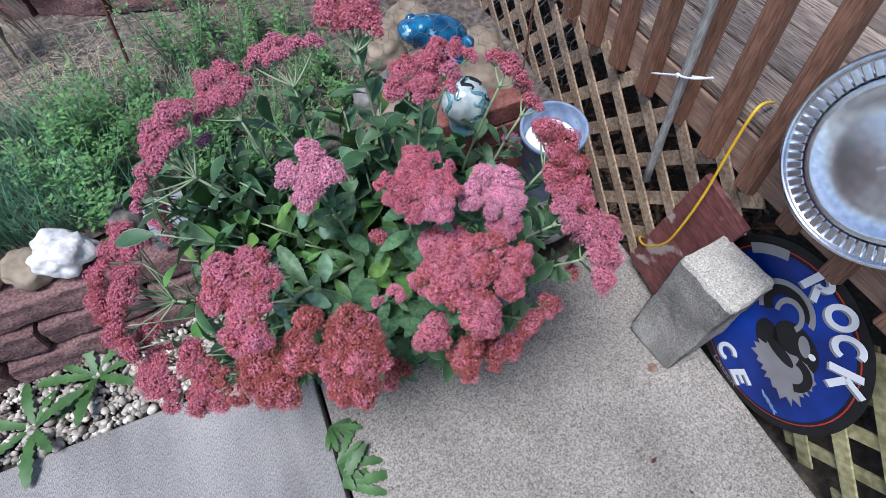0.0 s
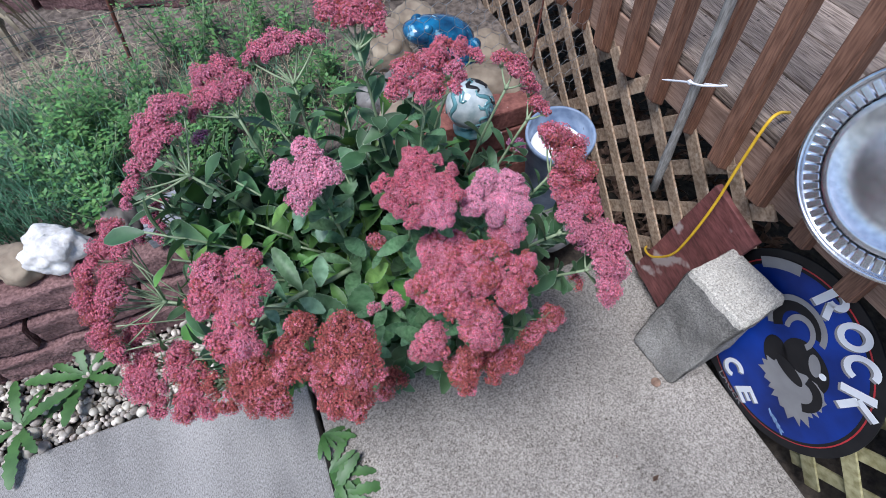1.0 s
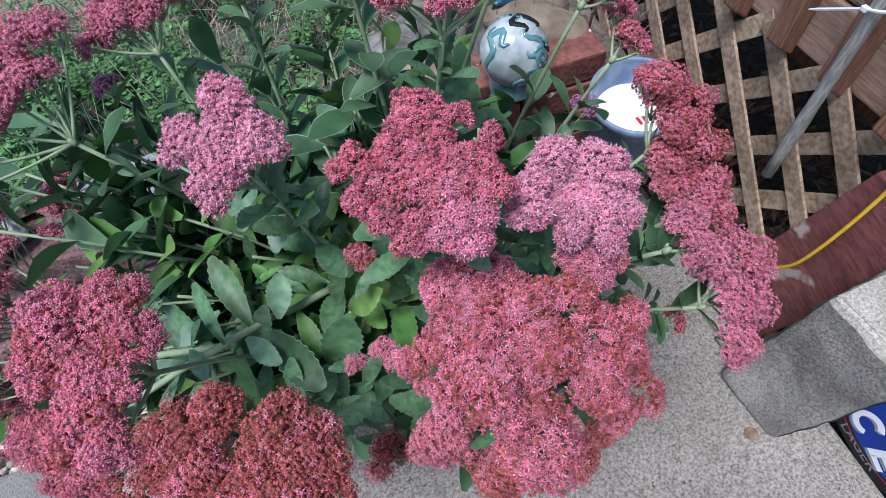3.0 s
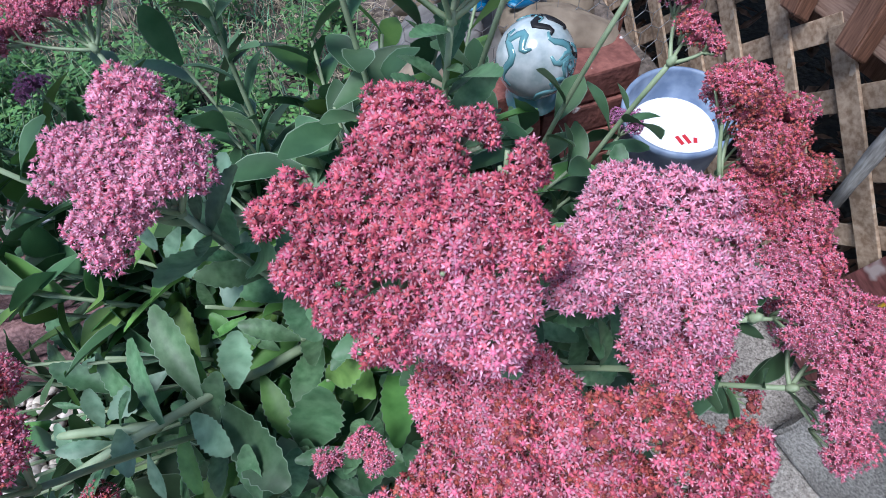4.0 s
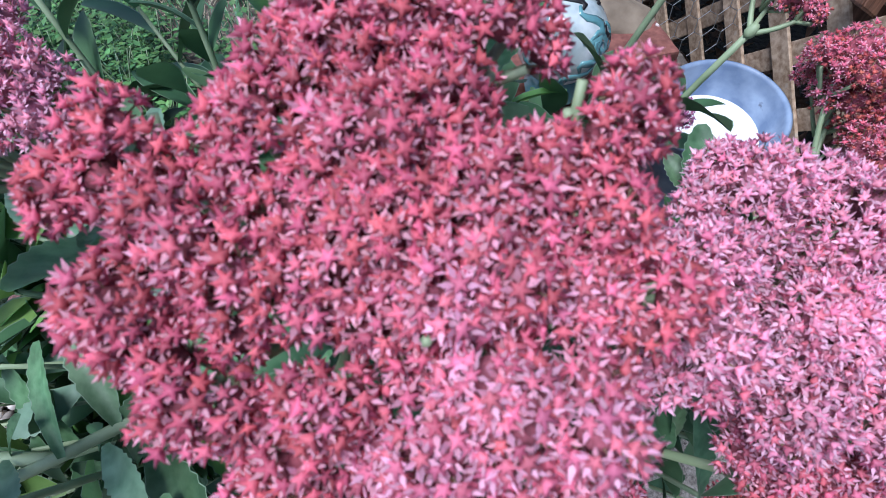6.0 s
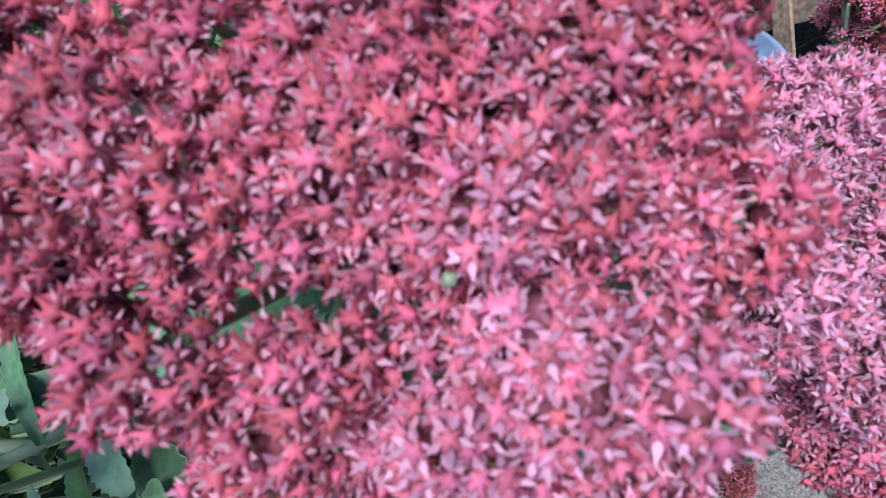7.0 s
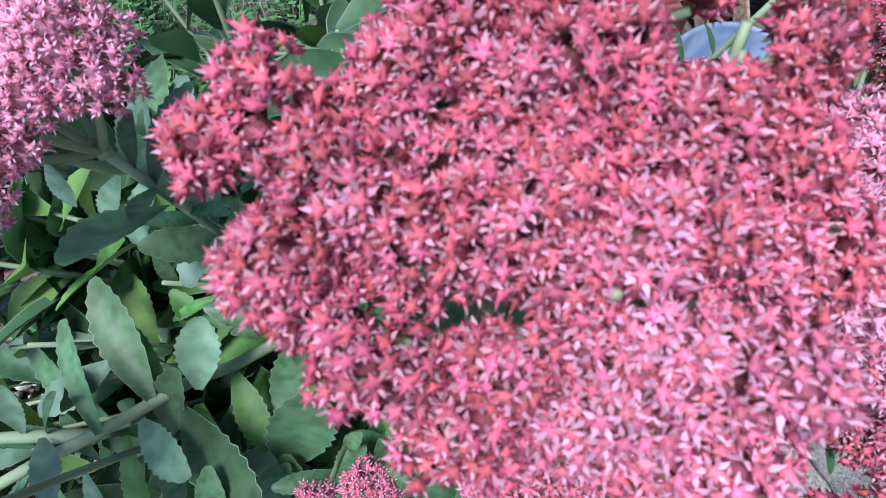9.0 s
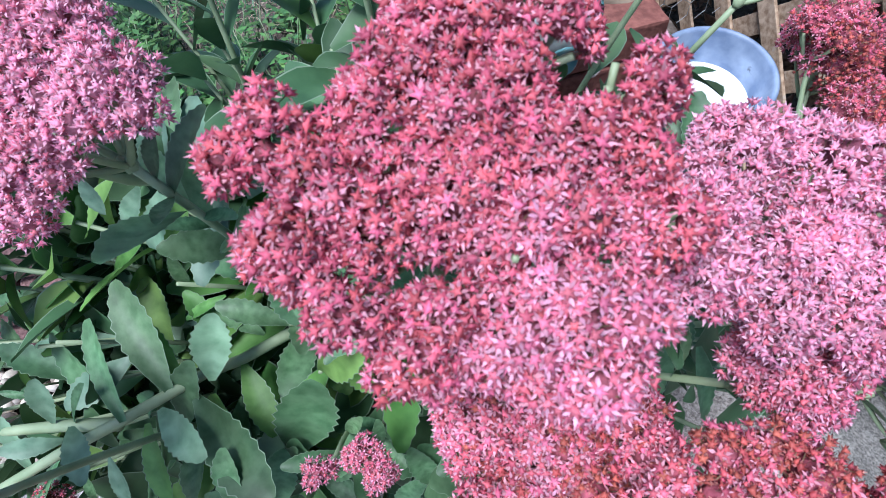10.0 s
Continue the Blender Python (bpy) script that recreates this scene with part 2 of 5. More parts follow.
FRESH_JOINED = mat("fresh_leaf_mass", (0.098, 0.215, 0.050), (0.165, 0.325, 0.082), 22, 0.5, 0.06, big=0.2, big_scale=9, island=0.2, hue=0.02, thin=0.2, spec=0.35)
LEAF_EDGE = mat("pale_leaf_margin", (0.14, 0.22, 0.135), (0.20, 0.285, 0.18), 30, 0.55, 0.0, big=0.1)
STEM = mat("sedum_stem", (0.21, 0.285, 0.155), (0.32, 0.40, 0.235), 40, 0.55, 0.1, grain=(1, 1, 1), big=0.15, big_scale=6)
GRASS = mat("grass_blades", (0.040, 0.125, 0.062), (0.095, 0.225, 0.115), 12, 0.6, 0.0, island=0.4, hue=0.02)
WEED = mat("weed_leaf", (0.055, 0.150, 0.038), (0.125, 0.275, 0.072), 25, 0.55, 0.0, island=0.35, hue=0.02)
DANDELION = mat("dandelion_leaf", (0.038, 0.105, 0.024), (0.072, 0.170, 0.045), 25, 0.5, 0.1, obj=0.15)
STRAW = mat("dry_straw", (0.25, 0.205, 0.135), (0.46, 0.39, 0.27), 25, 0.8, 0.0, island=0.35)
LITTER = mat("dry_leaf_litter", (0.14, 0.085, 0.058), (0.31, 0.20, 0.14), 60, 0.8, 0.2, island=0.4)
TINTS = {"pale": ((0.70, 0.250, 0.350), (0.92, 0.560, 0.695)), "red": ((0.49, 0.096, 0.138), (0.82, 0.425, 0.500)), "rose": ((0.57, 0.126, 0.182), (0.83, 0.415, 0.505)),
         "pink": ((0.58, 0.150, 0.220), (0.89, 0.495, 0.635)), "rust": ((0.40, 0.085, 0.075), (0.60, 0.250, 0.220)),
         "mauve": ((0.56, 0.18, 0.38), (0.74, 0.40, 0.60))}
PEDICEL = mat("floret_stalk", (0.16, 0.10, 0.06), (0.26, 0.19, 0.11), 60, 0.6, 0.0, island=0.3)
FLORET = {}
for kind_, (c_, p_) in TINTS.items():
    FLORET[kind_] = (mat("carpel_" + kind_, c_, tuple(min(1, 1.45 * x) for x in c_), 300, 0.55, 0.0, big=0.2, big_scale=40, island=0.30, hue=0.012, thin=0.16, spec=0.3),
                     mat("petal_" + kind_, tuple(0.8 * x for x in p_), p_, 300, 0.6, 0.0, big=0.2, big_scale=40, island=0.30, hue=0.012, thin=0.32, spec=0.3),
                     # core: carpel colour darkened to paint in the shade deep between florets
                     mat("shaded_core_" + kind_, tuple({"red": 0.26, "mauve": 0.17}.get(kind_, 0.36) * x + 0.008 for x in c_), tuple({"red": 0.56, "mauve": 0.44}.get(kind_, 0.70) * x + 0.010 for x in c_), 420, 0.9, 0.5, big=0.3, big_scale=30))
FLORET["ripe"] = FLORET["rose"]

# ---- ground ----
def grid_sheet(name, x0, x1, y0, y1, nx, ny, height, material):
    V = [(x0 + (x1 - x0) * i / nx, y0 + (y1 - y0) * j / ny, 0) for j in range(ny + 1) for i in range(nx + 1)]
    V = [(x, y, height(x, y)) for x, y, _ in V]
    Fc = [(j * (nx + 1) + i, j * (nx + 1) + i + 1, (j + 1) * (nx + 1) + i + 1, (j + 1) * (nx + 1) + i) for j in range(ny) for i in range(nx)]
    return mesh_of(name, V, Fc, material, smooth=True)


put("ground", mesh_of("ground", [(-300, -300, -0.16), (300, -300, -0.16), (300, 300, -0.16), (-300, 300, -0.16)], [(0, 1, 2, 3)], DIRT),
    label="dark bare dirt under and around the slabs", category="ground", kind="structure")
put("garden_bed", grid_sheet("garden_bed", -4.5, 0.84, 1.58, 6.5, 90, 80,
    lambda x, y: BED + 0.035 * noise.noise(Vector((x * 2.2, y * 2.2, 0))) + 0.014 * noise.noise(Vector((x * 11, y * 11, 3))), SOIL),
    label="dry crumbly soil of the raised garden bed behind the wall", category="garden bed", kind="structure")


def slab(x0, x1, y0, y1, material, label):
    bm = box_bm(x1 - x0, y1 - y0, 0.10, 0.008)
    put("pavement", from_bm("pavement", bm, material), m=pose((x0 + x1) / 2, (y0 + y1) / 2, G - 0.05), label=label, category="concrete slab", kind="structure")


slab(-2.6, -0.150, -1.6, 1.178, CONCRETE_BRUSHED, "pale grey brushed concrete slab beside the pebble strip")
slab(-0.136, 0.856, -1.6, 1.178, CONCRETE, "grey sandy concrete slab beside the deck skirt")

# pebble strip between slab and wall
def pebble_field():
    V, Fc = [], []
    r2 = random.Random(3)
    bm = bmesh.new()
    bmesh.ops.create_icosphere(bm, subdivisions=2, radius=1)
    ico = [v.co.copy() for v in bm.verts]
    tri = [tuple(v.index for v in f.verts) for f in bm.faces]
    bm.free()
    for i in range(2800):
        x, y = r2.uniform(-1.30, -0.05), r2.uniform(1.185, 1.455)
        s = r2.choice((0.005, 0.007, 0.0095, 0.0125)) * r2.uniform(0.8, 1.35)
        q = Euler((r2.uniform(0, 6), r2.uniform(0, 6), r2.uniform(0, 6))).to_matrix()
        sx, sy, sz = r2.uniform(0.8, 1.3), r2.uniform(0.7, 1.1), r2.uniform(0.5, 0.8)
        o = len(V)
        c = Vector((x, y, G - 0.012 + r2.uniform(-0.008, 0.016)))
        V.extend(c + q @ Vector((v.x * sx * s, v.y * sy * s, v.z * sz * s)) for v in ico)
        Fc.extend(tuple(k + o for k in t) for t in tri)
    me = mesh_of("gravel", V, Fc, PEBBLES, smooth=True)
    put("gravel", me, label="mixed tan, grey and white river pebbles along the slab", category="gravel", kind="stuff")


pebble_field()
put("pebble_bed", mesh_of("pebble_bed", [(-2.6, 1.178, G - 0.025), (0.84, 1.178, G - 0.025), (0.84, 1.60, G - 0.025), (-2.6, 1.60, G - 0.025)], [(0, 1, 2, 3)], DIRT),
    label="dark earth under the pebble strip", category="ground", kind="structure")

# ---- deck ----
DX = 0.85                    # outer face of the deck skirt
DECK_TOP = 0.59


def prism(name, sx, sy, sz, material, bevel=0.003, rough=0.0, seed=1, cuts=0):
    return from_bm(name, box_bm(sx, sy, sz, bevel, rough, cuts, seed), material)


deck = put("deck", None, m=pose(1.6, 1.0, G), label="weathered wooden deck with worn grey boards", category="deck", kind="structure")
rim = put("rim_board", prism("rim_board", 0.038, 4.6, 0.092, RIM_WOOD, 0.004), deck, pose(DX + 0.021, 1.3, DECK_TOP - 0.032 - 0.046), "faded brown rim board")
put("under_rim", prism("under_rim", 0.03, 4.6, 0.06, STAINED, 0.003), deck, pose(DX + 0.13, 1.3, DECK_TOP - 0.20))
board = prism("deck_board", 0.138, 4.6, 0.028, DECK, 0.005, 0.0015, 2, 3)
for i in range(14):
    put("deck_board", board, deck, pose(DX + 0.075 + 0.145 * i, 1.3, DECK_TOP - 0.014 + rng.uniform(-.002, .002), 0, rng.uniform(-.3, .3), 0))
put("joist", prism("joist", 1.9, 0.04, 0.14, STAINED), deck, pose(DX + 1.0, 0.35, DECK_TOP - 0.10))
put("joist", prism("joist", 1.9, 0.04, 0.14, STAINED), deck, pose(DX + 1.0, 1.9, DECK_TOP - 0.10))

# upright balusters of the rail, their feet cut on a slant
def baluster_mesh():
    h, w = 0.94, 0.036
    V = []
    for z, cut in ((0.0, 1), (h, 0)):
        for sx, sy in ((-1, -1), (1, -1), (1, 1), (-1, 1)):
            V.append((sx * w / 2, sy * w / 2, z + (0.022 * (1 if sx < 0 else 0) if cut else 0)))
    bm = bmesh.new()
    vs = [bm.verts.new(v) for v in V]
    for f in ((3, 2, 1, 0), (4, 5, 6, 7), (0, 1, 5, 4), (1, 2, 6, 5), (2, 3, 7, 6), (3, 0, 4, 7)):
        bm.faces.new([vs[i] for i in f])
    bmesh.ops.bevel(bm, geom=[e for e in bm.edges], offset=0.003, segments=2, affect="EDGES")
    return from_bm("baluster", bm, STAINED)


rail = put("deck_railing", None, m=pose(DX, 1.0, 0.45), label="brown stained deck railing with square balusters", category="railing", kind="structure")
bal = baluster_mesh()
for k in range(-9, 12):
    put("baluster", bal, rail, pose(DX - 0.018, 0.887 + 0.1145 * k, 0.452 + rng.uniform(-.006, .006), rng.uniform(-.5, .5), rng.uniform(-.4, .4), rng.uniform(-2, 2)))
put("top_rail", prism("top_rail", 0.09, 4.6, 0.036, STAINED, 0.004), rail, pose(DX + 0.01, 1.3, 1.405))

# crossed lattice skirt: two layers of slats on the slant
def slat_mesh(name, length, material):
    return prism(name, 0.006, length, 0.0365, material, 0.0012)


def lattice(name, y0, y1, z0, z1, material, label, x=DX):
    root = put(name, None, m=pose(x, y0, z0), label=label, category="lattice", kind="structure")
    step = 0.15
    for sign in (1, -1):
        c = 1.456 if sign > 0 else 0.796
        k0 = -40
        while k0 < 40:
            cc = c + step * k0
            k0 += 1
            # points of the line y + sign*z = cc inside the panel
            ya, yb = sorted((cc - sign * z0, cc - sign * z1))
            ya, yb = max(ya, y0), min(yb, y1)
            if yb - ya < 0.02:
                continue
            yc = (ya + yb) / 2
            zc = (cc - yc) * sign
            ln = (yb - ya) * math.sqrt(2)
            put("slat", slat_mesh("slat", ln + 0.012, material), root,
                Matrix.Translation((x + (0.0035 if sign > 0 else -0.0035), yc, zc)) @ Matrix.Rotation(radians(-45 * sign), 4, "X") @ Matrix.Rotation(radians(rng.uniform(-.6, .6)), 4, "X"))
    return root


lattice("lattice_skirt", 0.852, 3.1, G + 0.01, 0.475, LATTICE, "brown flaking wooden lattice skirt under the deck")
lattice("lattice_skirt", -0.9, 0.845, G - 0.02, 0.33, LATTICE_OLD, "greenish mossy wooden lattice skirt under the deck", DX + 0.055)

# dry leaves blown under the deck, seen through the lattice
def leaf_litter():
    r = random.Random(8)
    V, Fc = [], []
    for i in range(1500):
        x, y = DX + 0.03 + abs(r.gauss(0, 0.25)), r.uniform(0.95, 2.6)
        c = Vector((x, y, G - 0.05 + 0.55 * max(0, x - DX - 0.05) * r.uniform(0.5, 1.0)))
        q = Euler((r.uniform(-.7, .7), r.uniform(-.9, .3), r.uniform(0, 6.28))).to_matrix()
        a, b = r.uniform(0.018, 0.038), r.uniform(0.008, 0.016)
        o = len(V)
        V += [c + q @ Vector(p) for p in ((-a, 0, 0), (-0.2 * a, b, 0.25 * b), (a, 0, 0.3 * b), (-0.2 * a, -b, 0.25 * b), (0.1 * a, 0, -0.2 * b))]
        Fc += [(o, o + 4, o + 1), (o + 1, o + 4, o + 2), (o + 2, o + 4, o + 3), (o + 3, o + 4, o)]
    put("leaf_litter", mesh_of("leaf_litter", V, Fc, LITTER), label="brown dry leaves heaped under the deck", category="leaf litter", kind="stuff")


leaf_litter()

# things at the foot of the deck
def leaning_board():
    # a flaking red board standing on its end against the lattice
    a, b = Vector((0.80, 1.055, 0.03)), Vector((0.80, 0.885, 0.03))
    bm = box_bm(0.018, 0.15, 0.43, 0.003, 0.001, 3, 5)
    me = from_bm("red_board", bm, RED_BOARD)
    put("red_board", me, m=pose(0.832, 0.950, 0.195, 12, 2, 0), label="flaking dark red board leaning on the lattice", category="board")


leaning_board()


def concrete_block():
    # stands on end, leaning a little on the sign
    root_m = Matrix.Translation((0.723, 0.740, G)) @ Euler((0.091, -0.002, 0.140)).to_matrix().to_4x4()
    bm = box_bm(0.135, 0.152, 0.385, 0.017, 0.0040, 13, 4)
    me = from_bm("concrete_block", bm, BLOCK)
    me.materials.append(BLOCK_TOP_LIT)
    # upper faces take the paler copy, painting in the brighter light on top
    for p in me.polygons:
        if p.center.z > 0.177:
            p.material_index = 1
    put("concrete_block", me, m=root_m @ Matrix.Translation((0.0675, 0.076, 0.1925)), label="rough grey concrete block standing on end, light from above painted on its top", category="concrete block")


concrete_block()


def disc_bm(profile, segs=72):
    """Turned shape about z from rows of (radius, height)."""
    V, Fc = [], []
    for r, z in profile:
        for k in range(segs):
            w = 2 * math.pi * k / segs
            V.append((r * math.cos(w), r * math.sin(w), z))
    for i in range(len(profile) - 1):
        for k in range(segs):
            k2 = (k + 1) % segs
            Fc.append((i * segs + k, i * segs + k2, (i + 1) * segs + k2, (i + 1) * segs + k))
    Fc.append(tuple((len(profile) - 1) * segs + k for k in range(segs)))
    return V, Fc


def hubcap():
    n = Vector((-0.93, -0.10, 0.30)).normalized()
    up = Vector((0, 0.62, 0.78))
    ex = up.cross(n).normalized()
    ey = n.cross(ex)
    R = 0.157
    m = Matrix.Translation((0.786, 0.690, 0.742)) @ Matrix((ex, ey, n)).transposed().to_4x4()
    root = put("wheel_cover", None, m=m, label="shiny chrome wheel cover hung on the deck railing", category="hubcap")
    V, Fc = disc_bm([(R, -0.012), (R + 0.002, -0.004), (R, 0.002), (R - 0.006, 0.006), (R * 0.95, 0.002), (R * 0.935, -0.002), (R * 0.785, -0.008), (R * 0.77, -0.003), (R * 0.755, 0.004),
                     (R * 0.735, 0.001), (R * 0.715, 0.004), (R * 0.69, 0.000), (R * 0.45, 0.004), (R * 0.15, 0.008), (0.004, 0.009)])
    put("dish", mesh_of("dish", V, Fc, CHROME, smooth=True), root, m, "polished chrome dish")
    fin = box_bm(R * 0.145, 0.0112, 0.005, 0.0014)
    fin_me = from_bm("fin", fin, CHROME)
    slot_me = from_bm("slot", box_bm(0.0065, 0.0046, 0.004), CHROME_DARK)
    for k in range(60):
        w = 2 * math.pi * k / 60
        mk = m @ Matrix.Rotation(w, 4, "Z")
        put("fin", fin_me, root, mk @ Matrix.Translation((R * 0.860, 0, -0.0035)))
        put("slot", slot_me, root, mk @ Matrix.Rotation(math.pi / 60, 4, "Z") @ Matrix.Translation((R * 0.800, 0, -0.0035)))
    put("emblem", from_bm("emblem", box_bm(0.046, 0.006, 0.003, 0.001), CHROME), root, m @ pose(0, 0, 0.0105, 0, 0, 20))
    put("emblem", from_bm("emblem", box_bm(0.013, 0.016, 0.003, 0.001), CHROME), root, m @ pose(0, 0, 0.0108, 0, 0, 20))


hubcap()


def flat_shape(points, z, thick):
    """A thin plate with the outline points at height z."""
    n = len(points)
    V = [(x, y, z) for x, y in points] + [(x, y, z + thick) for x, y in points]
    Fc = [tuple(reversed(range(n))), tuple(range(n, 2 * n))] + [(i, (i + 1) % n, n + (i + 1) % n, n + i) for i in range(n)]
    return V, Fc


def ellipse(a, b, n=64, x=0, y=0, turn=0.0):
    c, s = math.cos(turn), math.sin(turn)
    return [(x + a * math.cos(w) * c - b * math.sin(w) * s, y + a * math.cos(w) * s + b * math.sin(w) * c) for w in (2 * math.pi * k / n for k in range(n))]


def bar(x, y, w, h, turn):
    c, s = math.cos(turn), math.sin(turn)
    return [(x + c * u - s * v, y + s * u + c * v) for u, v in ((-w / 2, -h / 2), (w / 2, -h / 2), (w / 2, h / 2), (-w / 2, h / 2))]


def arc_shape(x, y, r_out, r_in, a0, a1, sx=0.8, turn=0.0, n=22):
    pts = [(r_out * sx * math.cos(a0 + (a1 - a0) * i / n), r_out * math.sin(a0 + (a1 - a0) * i / n)) for i in range(n + 1)]
    pts += [(r_in * sx * math.cos(a1 + (a0 - a1) * i / n), r_in * math.sin(a1 + (a0 - a1) * i / n)) for i in range(n + 1)]
    c, s = math.cos(turn), math.sin(turn)
    return [(x + c * u - s * v, y + s * u + c * v) for u, v in pts]


def oval_sign():
    # stands on its edge on the slab, turned on its side, its back under the deck rim
    n = Vector((-1.0, 0.0, 0.03)).normalized()
    ex = Vector((-0.0287, -0.2945, -0.9552)).normalized()
    ey = n.cross(ex)
    m = Matrix.Translation((0.866, 0.660, 0.188)) @ Matrix((ex, ey, n)).transposed().to_4x4()
    root = put("tin_sign", None, m=m, label="oval blue and black tin sign leaning on the lattice", category="sign")
    A, Bx = 0.253, 0.214
    layers = [("plate", ellipse(A, Bx), 0.0, 0.004, SIGN_BLACK), ("red_line", ellipse(A * 0.91, Bx * 0.90), 0.0042, 0.0004, SIGN_RED),
              ("black_line", ellipse(A * 0.898, Bx * 0.886), 0.0048, 0.0004, SIGN_BLACK), ("blue_field", ellipse(A * 0.87, Bx * 0.855), 0.0054, 0.0004, SIGN_BLUE)]

    def lay(name, pts, z, material):
        put(name, mesh_of(name, *flat_shape(pts, z, 0.0004), material), root, m)

    for nm, pts, z, mt in [(l[0], l[1], l[2], l[4]) for l in layers]:
        if nm == "plate":
            put(nm, mesh_of(nm, *flat_shape(pts, z, 0.004), mt), root, m)
        else:
            lay(nm, pts, z, mt)

    def set_in(cx, cy, turn, pts):
        c, s = math.cos(turn), math.sin(turn)
        return [(cx + c * u - s * v, cy + s * u + c * v) for u, v in pts]

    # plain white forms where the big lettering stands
    white = [(-0.196, 0.054, 1.05, [bar(-0.018, 0, 0.016, 0.066, 0), arc_shape(-0.006, 0.015, 0.022, 0.010, -1.6, 1.6, 1.2), bar(0.008, -0.018, 0.014, 0.038, 0.55)]),
             (-0.162, 0.111, 0.82, [arc_shape(0, 0, 0.034, 0.020, 0, math.pi, 0.85), arc_shape(0, 0, 0.034, 0.020, math.pi, 2 * math.pi, 0.85)]),
             (-0.108, 0.146, 0.62, [arc_shape(0, 0, 0.035, 0.021, 0.75, 5.5, 0.85)]),
             (-0.034, 0.166, 0.30, [bar(-0.020, 0, 0.018, 0.068, 0), bar(0.008, 0.018, 0.014, 0.046, -0.7), bar(0.012, -0.018, 0.016, 0.048, 0.7)]),
             (0.140, -0.088, 0.95, [arc_shape(0, 0, 0.031, 0.018, 0.75, 5.5, 0.85)]),
             (0.184, -0.034, 0.85, [bar(-0.016, 0, 0.015, 0.054, 0), bar(0.004, 0.021, 0.030, 0.011, 0), bar(0.002, 0, 0.024, 0.010, 0), bar(0.004, -0.021, 0.030, 0.011, 0)])]
    for cx, cy, turn, shapes in white:
        for pts in shapes:
            lay("white_shape", set_in(cx, cy, turn, pts), 0.0066, SIGN_WHITE)
            lay("grey_shape", set_in(cx + 0.006, cy - 0.004, turn, pts), 0.0060, SIGN_GREY)
    # a plain grey and black flame-edged figure in the middle
    lay("black_shape", ellipse(0.062, 0.052, 30, -0.020, 0.055, 0.7), 0.0060, SIGN_BLACK)
    lay("black_shape", ellipse(0.045, 0.030, 24, 0.005, -0.010, 0.3), 0.0060, SIGN_BLACK)
    fig = []
    r3 = random.Random(5)
    for i in range(40):
        w = 2 * math.pi * (i + r3.uniform(-.3, .3)) / 40
        r = 0.066 + 0.010 * math.sin(3 * w + 0.6) + (r3.uniform(0.002, 0.016) if i % 2 else -0.006) * (1 if -1.2 < w - 5.2 < 1.2 or w < 1.8 else 0.3)
        fig.append((0.060 + r * 0.95 * math.cos(w), 0.052 + r * 1.08 * math.sin(w)))
    lay("grey_figure", fig, 0.0066, SIGN_GREY)
    lay("black_shape", arc_shape(0.048, 0.068, 0.052, 0.030, -0.4, 2.2, 0.9, 0.9), 0.0072, SIGN_BLACK)
    lay("black_shape", ellipse(0.040, 0.016, 24, 0.018, 0.030, 1.2), 0.0072, SIGN_BLACK)
    lay("black_shape", arc_shape(-0.098, 0.008, 0.056, 0.032, 1.6, 5.4, 1.0), 0.0066, SIGN_BLACK)
    lay("grey_shape", arc_shape(-0.098, 0.008, 0.068, 0.055, 1.5, 5.3, 1.0), 0.0072, SIGN_GREY)
    lay("grey_shape", arc_shape(-0.088, 0.020, 0.034, 0.023, 0.9, 4.9, 1.3), 0.0072, SIGN_GREY)
    lay("grey_shape", ellipse(0.026, 0.013, 20, -0.040, 0.072, 0.4), 0.0072, SIGN_GREY)
    lay("white_shape", ellipse(0.008, 0.008, 14, -0.030, 0.094, 0), 0.0078, SIGN_WHITE)
    lay("grey_shape", arc_shape(0, 0, 0.206, 0.184, 3.26, 3.72, 1.13), 0.0060, SIGN_GREY)
    for k in range(7):
        lay("ear_of_grain", ellipse(0.011, 0.003, 12, 0.170 + 0.004 * k, 0.030 + 0.006 * k + 0.004 * (k % 2), 0.6 + 0.8 * (k % 2)), 0.0060, SIGN_PALE)
    # the word on the near rim
    cu = bpy.data.curves.new("rim_word", "FONT")
    cu.body, cu.size, cu.align_x, cu.align_y = "LAGER", 0.030, "CENTER", "CENTER"
    tmp = bpy.data.objects.new("rim_word", cu)
    scene.collection.objects.link(tmp)
    me = bpy.data.meshes.new_from_object(tmp.evaluated_get(bpy.context.evaluated_depsgraph_get()))
    bpy.data.objects.remove(tmp)
    me.materials.clear()
    me.materials.append(SIGN_GREY)
    put("rim_strip", mesh_of("rim_strip", *flat_shape(bar(0.195, -0.100, 0.190, 0.034, 1.13), -0.002, 0.004), SIGN_BLACK), root, m)
    put("rim_word", me, root, m @ pose(0.208, -0.082, 0.0046, 0, 0, 64), "grey word on the black rim")


oval_sign()


